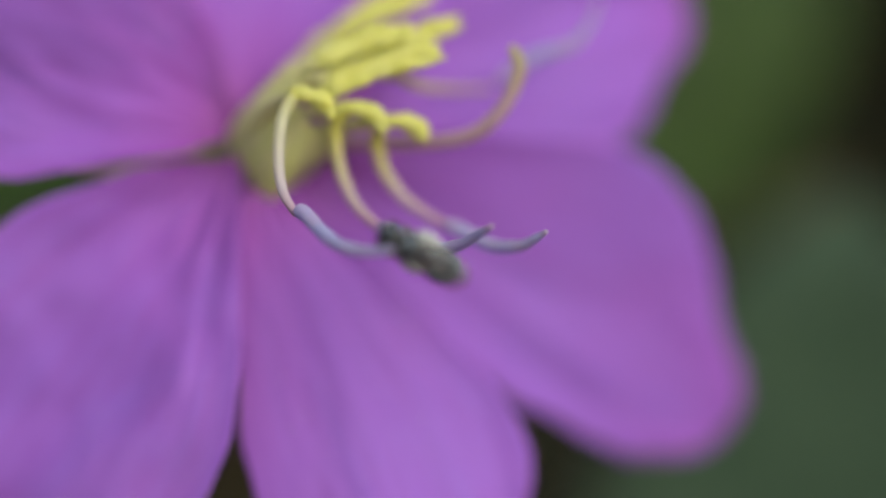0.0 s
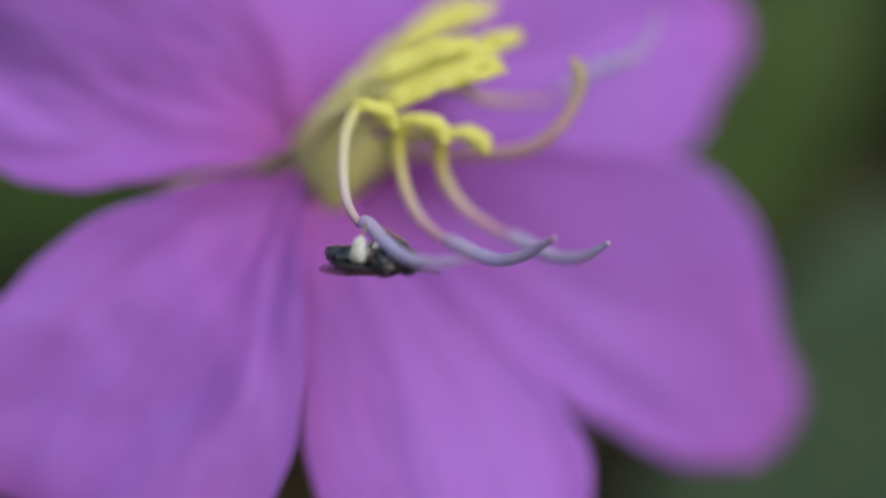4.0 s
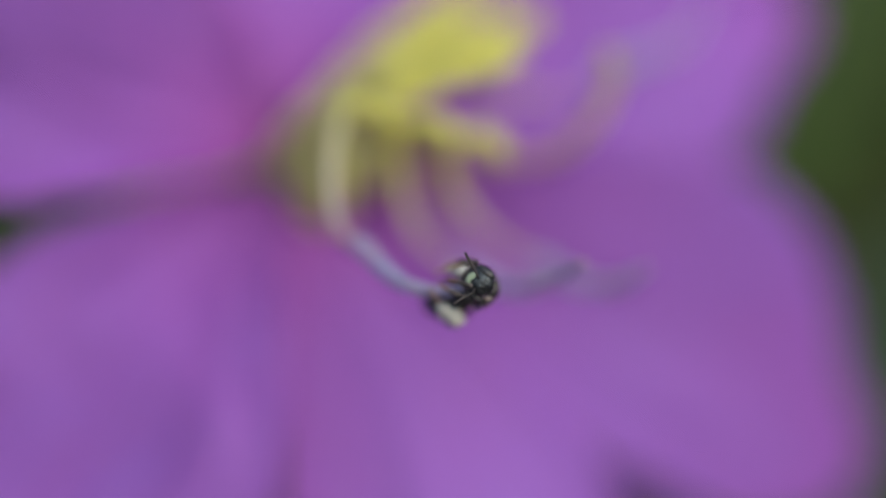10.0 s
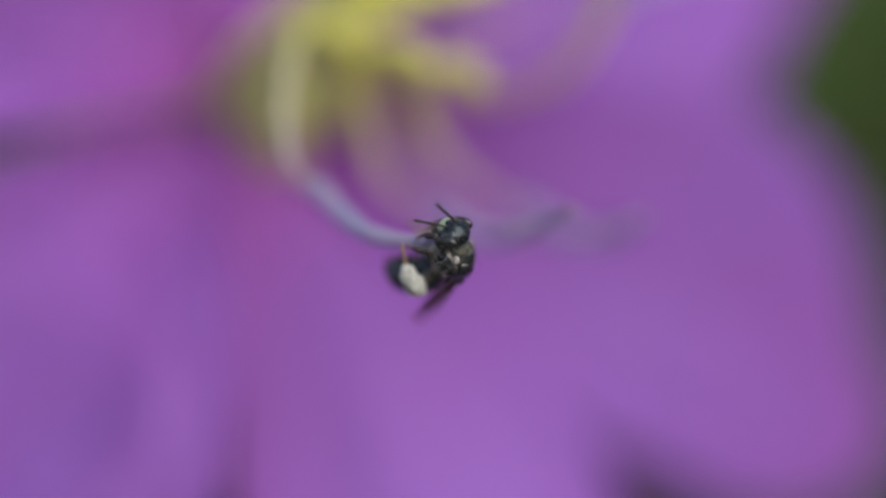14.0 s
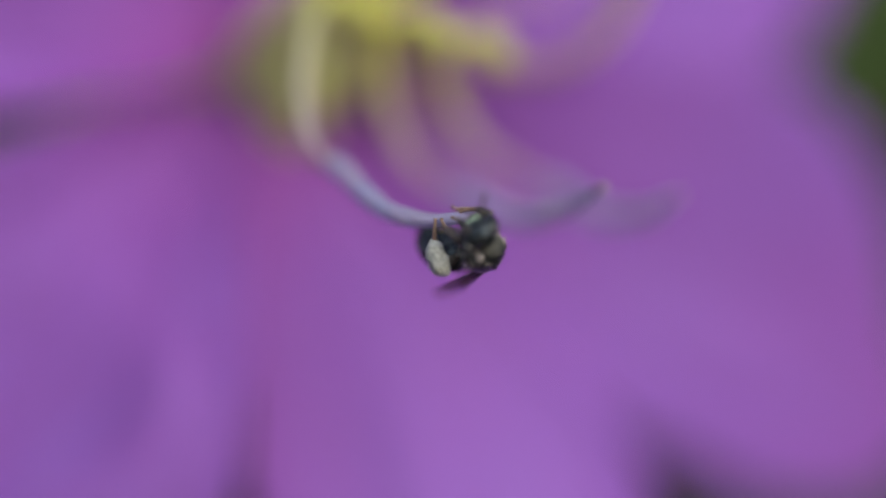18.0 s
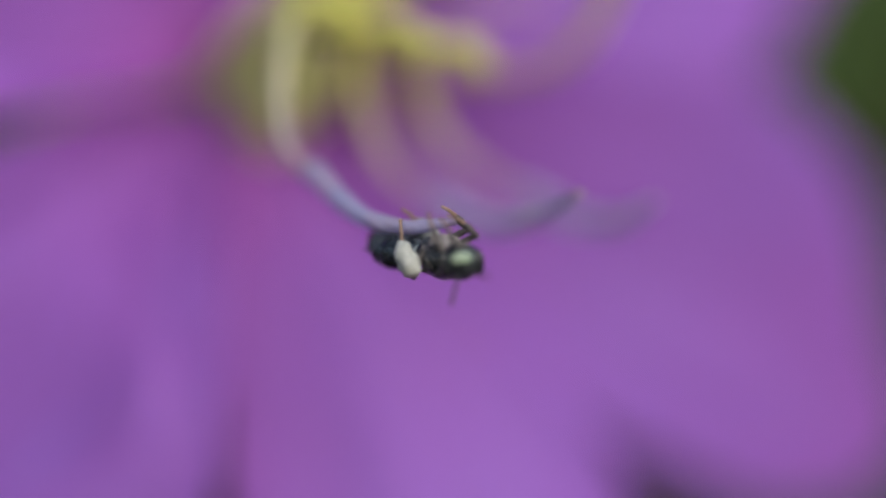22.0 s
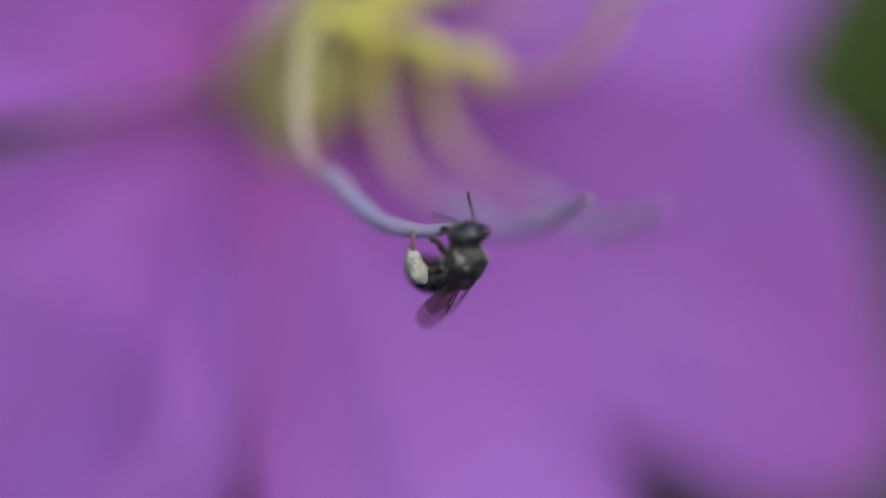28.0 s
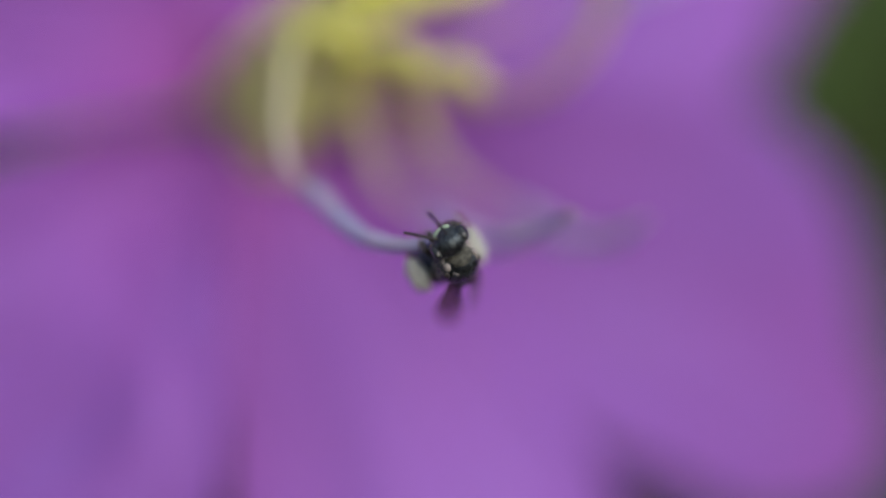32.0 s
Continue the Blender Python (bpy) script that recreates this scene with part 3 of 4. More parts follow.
for i, line in enumerate(short):
    bm = tube(rel(line), widths(0.5, (0, 0.5), (0.12, 1.05), (0.35, 0.95), (0.6, 1.0), (0.82, 0.85), (0.93, 0.72), (1, 0.28)), 44, 16, 0.66, 0.1)
    a = part("short_stamen", crumpled(bm, 0.20 * MM, 900, i), YELLOW, flower, "bright yellow ribbed anther")
    lobe = [Vector(p) + Vector((0.1 + 0.1 * k - 0.12 * i * (k == 3), -0.2, -0.42 - 0.1 * (k == 3))) for k, p in enumerate(line)]
    part("lobe", crumpled(tube(rel(lobe), widths(0.38, (0, 0.4), (0.1, 1.0), (0.6, 0.95), (0.9, 0.8), (1, 0.3)), 36, 12, 0.75, 0.12), 0.16 * MM, 1000, i + 9), YELLOW, a)
    s = Vector(line[0])
    part("filament", tube(rel([(-8.2 + 0.25 * i, 12.4 + 0.2 * i, 7.0 + 0.2 * i), Vector((-6.9, 10.6 + 0.6 * i, 8.6 + 0.25 * i)).lerp(s, 0.25), s]),
                          widths(0.36, (0, 1.3), (0.5, 1.0), (1, 1.0)), 16, 8), FILAMENT, a)
# the sheaf of pale flat filament bases that closes round the ovary
ring = spline([(-9.3, 13.6, 6.9), (-9.5, 13.3, 6.1), (-8.7, 12.9, 4.5), (-7.3, 12.7, 2.7), (-6.2, 13.0, 3.5), (-5.0, 13.6, 4.6)], 15)
ends = spline([(-5.6, 11.0, 11.2), (-5.3, 9.8, 10.0), (-5.3, 9.3, 8.6), (-4.6, 9.6, 7.4), (-3.4, 10.2, 6.8), (-2.2, 11.0, 6.8)], 15)
for i in range(15):
    root, end = ring[i], ends[i]
    mid = root.lerp(end, 0.45) + Vector((-0.15, -0.35, -0.1))
    part("filament_base", tube(rel([root, mid, end]), widths(0.56, (0, 1.0), (0.3, 1.0), (0.7, 0.75), (1, 0.4)), 16, 9, 0.5, 0.12),
         FILAMENT if i % 3 else OVARY, flower)

# ---- the bee: forward is +x, its back is +z, its middle is the thorax ----
BM = 1.13 * MM              # the bee is drawn for a body of 6 mm
bee = tagged(new("bee"), "small black bee with cream pollen loads clinging to a stamen tip", "bee")


def bee_part(name, bm, mat, parent=None, label="", at=None):
    return part(name, scaled(bm, BM), mat, parent or bee, label, None if at is None else Vector(at) * BM)


def thorax_shape(p):
    return Vector((p.x, p.y * (1 - 0.16 * p.x * p.x), p.z * (1.0 if p.z > 0 else 0.92) + 0.06 * p.x))


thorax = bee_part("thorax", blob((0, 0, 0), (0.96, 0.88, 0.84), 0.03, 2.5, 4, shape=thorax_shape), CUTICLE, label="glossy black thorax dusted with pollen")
bee_part("pronotum", blob((0.72, 0, 0.10), (0.30, 0.52, 0.50), 0.08, 3), COLLAR, thorax, "dull grey-olive collar behind the head")
bee_part("propodeum", blob((-0.62, 0, -0.08), (0.52, 0.66, 0.62), 0.06, 3), CUTICLE, thorax, "dull black hind wall of the thorax")
bee_part("scutellum", blob((-0.72, 0, 0.52), (0.24, 0.46, 0.20), 0.05, 3), CUTICLE, thorax)
bee_part("chest_hair", blob((0.08, 0, -0.46), (0.70, 0.60, 0.42), 0.10, 6, 4), FUZZ, thorax, "pale dusty hair on the breast")
bee_part("hair_ring", tube([(0.42, 0, 0.10), (0.50, 0, 0.13), (0.60, 0, 0.16)], [(0, 0.70), (0.5, 0.72), (1, 0.66)], 6, 28, 0.96, 0.05, flat_dir=(0, 0, 1)), FUZZ, thorax, "thin pale hair line before the back plate")
bee_part("groove", tube([(0.46, 0, 0.74), (0.0, 0, 0.86), (-0.45, 0, 0.76)], [(0, 0.02), (0.5, 0.035), (1, 0.02)], 14, 6, 0.5), LEG, thorax)
for s in (1, -1):
    bee_part("flank_hair", blob((0.50, 0.60 * s, 0.24), (0.24, 0.13, 0.17), 0.14, 6), FUZZ, thorax, "pale hair patch before the wing root")
    bee_part("tegula", blob((0.22, 0.72 * s, 0.36), (0.20, 0.12, 0.15), 0.05), LEG, thorax)
bm = bmesh.new()
rng = random.Random(3)
for i in range(60):
    a, e = rng.uniform(0, math.tau), rng.uniform(0.1, 1.2)
    p = Vector((math.cos(a) * math.cos(e) * 1.0, math.sin(a) * math.cos(e) * 0.8, math.sin(e) * 0.84))
    r = rng.uniform(0.009, 0.02)
    blob(p, (r, r, r), sub=1, bm=bm)
tagged(bee_part("pollen_dust", bm, POLLEN, thorax), "pale pollen grains on the back", kind="stuff")


def head_shape(p):
    return Vector((p.x * (1 - 0.25 * abs(p.y)), p.y, p.z * (1 - 0.18 * p.y * p.y)))


HEAD_AT, WAIST = (0.80, 0, -0.02), (-0.86, 0, -0.16)
HEAD_SIZE = 1.0


def head_part(name, bm, mat, parent=None, label="", at=None):
    return bee_part(name, scaled(bm, HEAD_SIZE), mat, parent, label, at)


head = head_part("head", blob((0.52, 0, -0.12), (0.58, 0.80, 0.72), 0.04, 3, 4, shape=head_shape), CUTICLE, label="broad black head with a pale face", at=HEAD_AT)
head_part("face", blob((0.955, 0, -0.34), (0.15, 0.40, 0.25), 0.05, 4), FACE, head, "pale greenish-cream face plate")
head_part("jaw", blob((0.72, 0, -0.80), (0.18, 0.34, 0.14), 0.08, 3), LEG, head)
antennae = []
for s in (1, -1):
    head_part("compound_eye", blob((0.56, 0.62 * s, -0.06), (0.30, 0.22, 0.52), 0.0), EYE, head, "dark glossy compound eye")
    base = (0.92, 0.16 * s, -0.02)
    bm = tube([(0, 0, 0), (0.14, 0, 0.10), (0.30, 0, 0.15)], [(0, 0.045), (0.5, 0.05), (1, 0.042)], 10, 8)
    bend = [(0.30, 0, 0.15), (0.42, 0, 0.13), (0.80, 0, 0.05), (1.14, 0, -0.02), (1.40, 0, -0.04), (1.45, 0, -0.04)]
    tube(bend, [(0, 0.038), (0.12, 0.05), (0.6, 0.062), (0.9, 0.06), (1, 0.03)], 26, 8, bm=bm)
    ob = head_part("antenna", bm, ANTENNA, head, at=tuple(c * HEAD_SIZE for c in base))
    antennae.append((ob, base, s, 14 if s > 0 else 16))
for i, (x, y) in enumerate(((0.55, 0), (0.47, 0.13), (0.47, -0.13))):
    head_part("ocellus", blob((x, y, 0.52), (0.05, 0.05, 0.05), sub=2), EYE, head)

# abdomen with its overlapping plates, bending down at the waist
steps = [(0.0, 0.34), (0.05, 0.56), (0.16, 0.82), (0.26, 0.93), (0.262, 0.905), (0.38, 0.98), (0.45, 0.99), (0.452, 0.96), (0.60, 0.90), (0.63, 0.86), (0.632, 0.825), (0.78, 0.68), (0.80, 0.645), (0.802, 0.61), (0.88, 0.47), (0.94, 0.31), (0.98, 0.17), (1.0, 0.03)]
spine = [(0, 0, 0), (-0.75, 0, 0.12), (-1.6, 0, 0.07), (-2.2, 0, -0.18), (-2.65, 0, -0.48)]
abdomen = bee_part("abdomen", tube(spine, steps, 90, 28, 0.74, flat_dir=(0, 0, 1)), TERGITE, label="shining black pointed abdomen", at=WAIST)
line = spline(spine, 90)
for u in (0.262, 0.452, 0.632, 0.802):
    r = value(steps, u)
    i = int(u * 89)
    bm = tube([line[i - 1], line[i], line[i + 2]], [(0, r * 0.985), (0.5, r * 1.02), (1, r * 0.97)], 6, 28, 0.74, 0.03, flat_dir=(0, 0, 1))
    bee_part("hair_band", bm, GREY_HAIR, abdomen, "thin grey hair fringe")


def wing_mesh(length, width):
    """A wing along -x: an uneven membrane thickened by its leading vein."""
    bm = bmesh.new()
    rows = []
    n = 22
    for i in range(n + 1):
        u = i / n
        w = width * (0.24 + 0.78 * min(1.0, u / 0.62) ** 0.8)
        # a blunt round end that draws in both edges
        c = math.sqrt(max(0.03, 1 - (max(0, u - 0.76) / 0.245) ** 2))
        lead = 0.1 * width - 0.42 * w * (1 - c)
        row = []
        for j in range(7):
            f = j / 6
            row.append(bm.verts.new((-length * u, lead - w * c * f, 0.03 * math.sin(f * 7 + u * 5) + 0.05 * math.sin(u * 3))))
        rows.append(row)
    for i in range(n):
        for j in range(6):
            bm.faces.new((rows[i][j], rows[i][j + 1], rows[i + 1][j + 1], rows[i + 1][j]))
    bmesh.ops.solidify(bm, geom=bm.faces[:], thickness=0.012)
    return bm


def wing_veins(length, width):
    bm = tube([(0, 0.1 * width, 0.0), (-length * 0.5, 0.12 * width, 0.05), (-length * 0.8, 0.06 * width, 0.05)], [(0, 0.045), (1, 0.02)], 14, 6)
    for a, b in ((0.25, 0.9), (0.5, 0.85), (0.8, 0.6)):
        tube([(-length * 0.08, 0, 0.01), (-length * 0.4, -width * a * 0.7, 0.04), (-length * b, -width * a * 0.9, 0.05)], [(0, 0.016), (1, 0.009)], 12, 5, bm=bm)
    tube([(-length * 0.5, 0.1 * width, 0.05), (-length * 0.55, -width * 0.3, 0.04), (-length * 0.5, -width * 0.7, 0.04)], [(0, 0.018), (1, 0.012)], 8, 5, bm=bm)
    blob((-length * 0.56, 0.07 * width, 0.05), (0.22, 0.07, 0.03), sub=2, bm=bm)
    return bm


wings = []
for s in (1, -1):
    for name, ln, wd, x, z, ang in (("forewing", 3.65, 1.02, 0.12, 0.52, -3), ("hindwing", 2.5, 0.76, -0.12, 0.44, 0)):
        bm = wing_mesh(ln, wd)
        vb = wing_veins(ln, wd)
        if s > 0:
            for b in (bm, vb):
                bmesh.ops.scale(b, vec=(1, -1, 1), verts=b.verts)
                bmesh.ops.reverse_faces(b, faces=b.faces)
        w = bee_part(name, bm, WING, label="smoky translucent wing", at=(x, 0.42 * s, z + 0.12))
        wings.append((w, (x, 0.42 * s, z + 0.12), s, 1.5 if s > 0 else -1.5, -ang * s))
        bee_part("vein", vb, VEIN, w)


def leg(name, pts, r):
    """A jointed leg: dark femur and tibia, amber foot."""
    root = Vector(pts[0])
    a = [Vector(p) - root for p in pts]
    bm = tube([a[0], a[0].lerp(a[1], 0.5), a[1]], [(0, r * 0.8), (0.5, r * 1.3), (1, r * 0.8)], 10, 8)
    tube([a[1], a[1].lerp(a[2], 0.5), a[2]], [(0, r * 0.8), (0.6, r * 1.35), (1, r * 0.85)], 10, 8, bm=bm)
    blob(a[1], (r * 1.15, r * 1.15, r * 1.15), 0.25, 9, 2, bm)
    ob = bee_part(name, bm, LEG, at=root)
    bm = tube([a[2], *a[3:]], [(0, r * 0.7), (0.4, r * 0.6), (0.95, r * 0.45), (1, r * 0.7)], 12, 6)
    bee_part("foot", bm, FOOT, ob, "amber clawed foot")


HIP = (-0.55, 0.52, -0.45)


def hind_leg(s):
    """A hind leg in two joints, each lying along +x from its own pivot; the tibia carries the packed pollen."""
    bm = tube([(0, 0, 0), (0.55, 0, 0.03), (1.12, 0, 0)], [(0, 0.11), (0.5, 0.18), (1, 0.12)], 12, 10)
    blob((1.12, 0, 0), (0.15, 0.15, 0.15), 0.25, 9, 2, bm)
    femur = bee_part("hind_femur", bm, LEG)
    bm = tube([(0, 0, 0), (0.65, 0, 0), (1.25, 0, 0)], [(0, 0.11), (0.6, 0.19), (1, 0.12)], 12, 10)
    tibia = bee_part("hind_tibia", bm, LEG)
    bm = tube([(1.25, 0, 0), (1.66, -0.16 * s, 0.02), (2.02, -0.38 * s, 0.0)], [(0, 0.09), (0.4, 0.075), (0.95, 0.055), (1, 0.09)], 12, 6)
    bee_part("foot", bm, FOOT, tibia, "amber clawed foot")
    w = 0.42
    bm = tube([(-0.14, 0.08 * s, 0.0), (0.55, 0.15 * s, 0.02), (1.36, 0.06 * s, 0.0)],
              [(0, w * 0.5), (0.10, w * 0.95), (0.36, w * 1.16), (0.62, w * 0.95), (0.86, w * 0.7), (1, w * 0.3)], 40, 26, 0.85, 0.05)
    bm.normal_update()
    for v in bm.verts:
        v.co += Vector((noise.noise(v.co * 7), noise.noise(v.co * 7 + Vector((9, 0, 0))), noise.noise(v.co * 7 + Vector((0, 9, 0))))) * 0.03
        v.co += v.normal * 0.11 * noise.noise(v.co * 2.6 + Vector((s, 0, 4)))
    bee_part("pollen_load", bm, POLLEN, tibia, "cream clump of packed pollen")
    return femur, tibia, s


def aimed(a, b):
    """The pose of a limb that starts at a and lies towards b, in the bee's space."""
    ax = (b - a).normalized()
    ay = Vector((0, 1, 0))
    ay = (ay - ax * ay.dot(ax)).normalized()
    m = Matrix((ax, ay, ax.cross(ay))).transposed().to_4x4()
    m.translation = a * BM
    return m


hind_legs = []
for s in (1, -1):
    leg("front_leg", [(0.48, 0.40 * s, -0.55), (1.10, 0.62 * s, -0.86), (0.72, 0.46 * s, -1.34), (0.40, 0.34 * s, -1.52), (0.10, 0.22 * s, -1.64)], 0.105)
    leg("middle_leg", [(-0.05, 0.50 * s, -0.60), (0.48, 0.92 * s, -0.88), (0.10, 0.74 * s, -1.44), (-0.12, 0.56 * s, -1.70), (-0.30, 0.40 * s, -1.86)], 0.115)
    hind_legs.append(hind_leg(s))


def hairs(name, parent, mat, count, centre, radii, length, seed, low=-1.0, high=1.0, ahead=(-2.0, 2.0)):
    """Short fine hairs that stand on a rounded body between two heights."""
    pick = random.Random(seed)
    c, r = Vector(centre), Vector(radii)
    vs, fs = [], []
    while len(fs) < count * 3:
        p = Vector((pick.gauss(0, 1), pick.gauss(0, 1), pick.gauss(0, 1))).normalized()
        if not (low <= p.z <= high and ahead[0] <= p.x <= ahead[1]):
            continue
        root = c + Vector((p.x * r.x, p.y * r.y, p.z * r.z)) * 0.97
        way = (p + Vector((pick.uniform(-0.5, 0.2), pick.uniform(-0.3, 0.3), pick.uniform(-0.3, 0.3)))).normalized()
        side = way.orthogonal().normalized() * 0.011
        o = len(vs)
        vs += [root + side, root + Matrix.Rotation(2.1, 3, way) @ side, root + Matrix.Rotation(4.2, 3, way) @ side, root + way * length * pick.uniform(0.5, 1.2)]
        fs += [(o, o + 1, o + 3), (o + 1, o + 2, o + 3), (o + 2, o, o + 3)]
    me = bpy.data.meshes.new(name)
    me.from_pydata([v * BM for v in vs], [], fs)
    me.materials.append(mat)
    ob = new(name, me)
    ob.parent = parent
    return tagged(ob, "fine short pale hairs", kind="stuff")


hairs("body_hair", thorax, FUZZ, 650, (0, 0, 0), (0.96, 0.88, 0.84), 0.20, 5, -1.0, 0.35)
hairs("back_hair", thorax, GREY_HAIR, 160, (0, 0, 0), (0.96, 0.88, 0.84), 0.10, 6, 0.3, 1.0)
hairs("head_hair", head, GREY_HAIR, 220, (0.55, 0, -0.12), (0.60, 0.82, 0.74), 0.11, 7)
hairs("abdomen_hair", abdomen, GREY_HAIR, 260, (-1.4, 0, -0.05), (1.25, 0.93, 0.70), 0.12, 8)


def bee_pose(x, y, z, f, b):
    """A pose from millimetres, the way it heads and the way its back faces."""
    ax = Vector(f).normalized()
    az = Vector(b)
    az = (az - ax * az.dot(ax)).normalized()
    ay = az.cross(ax)
    m = Matrix((ax, ay, az)).transposed().to_4x4()
    m.translation = (x * MM, y * MM, H + z * MM)
    return m


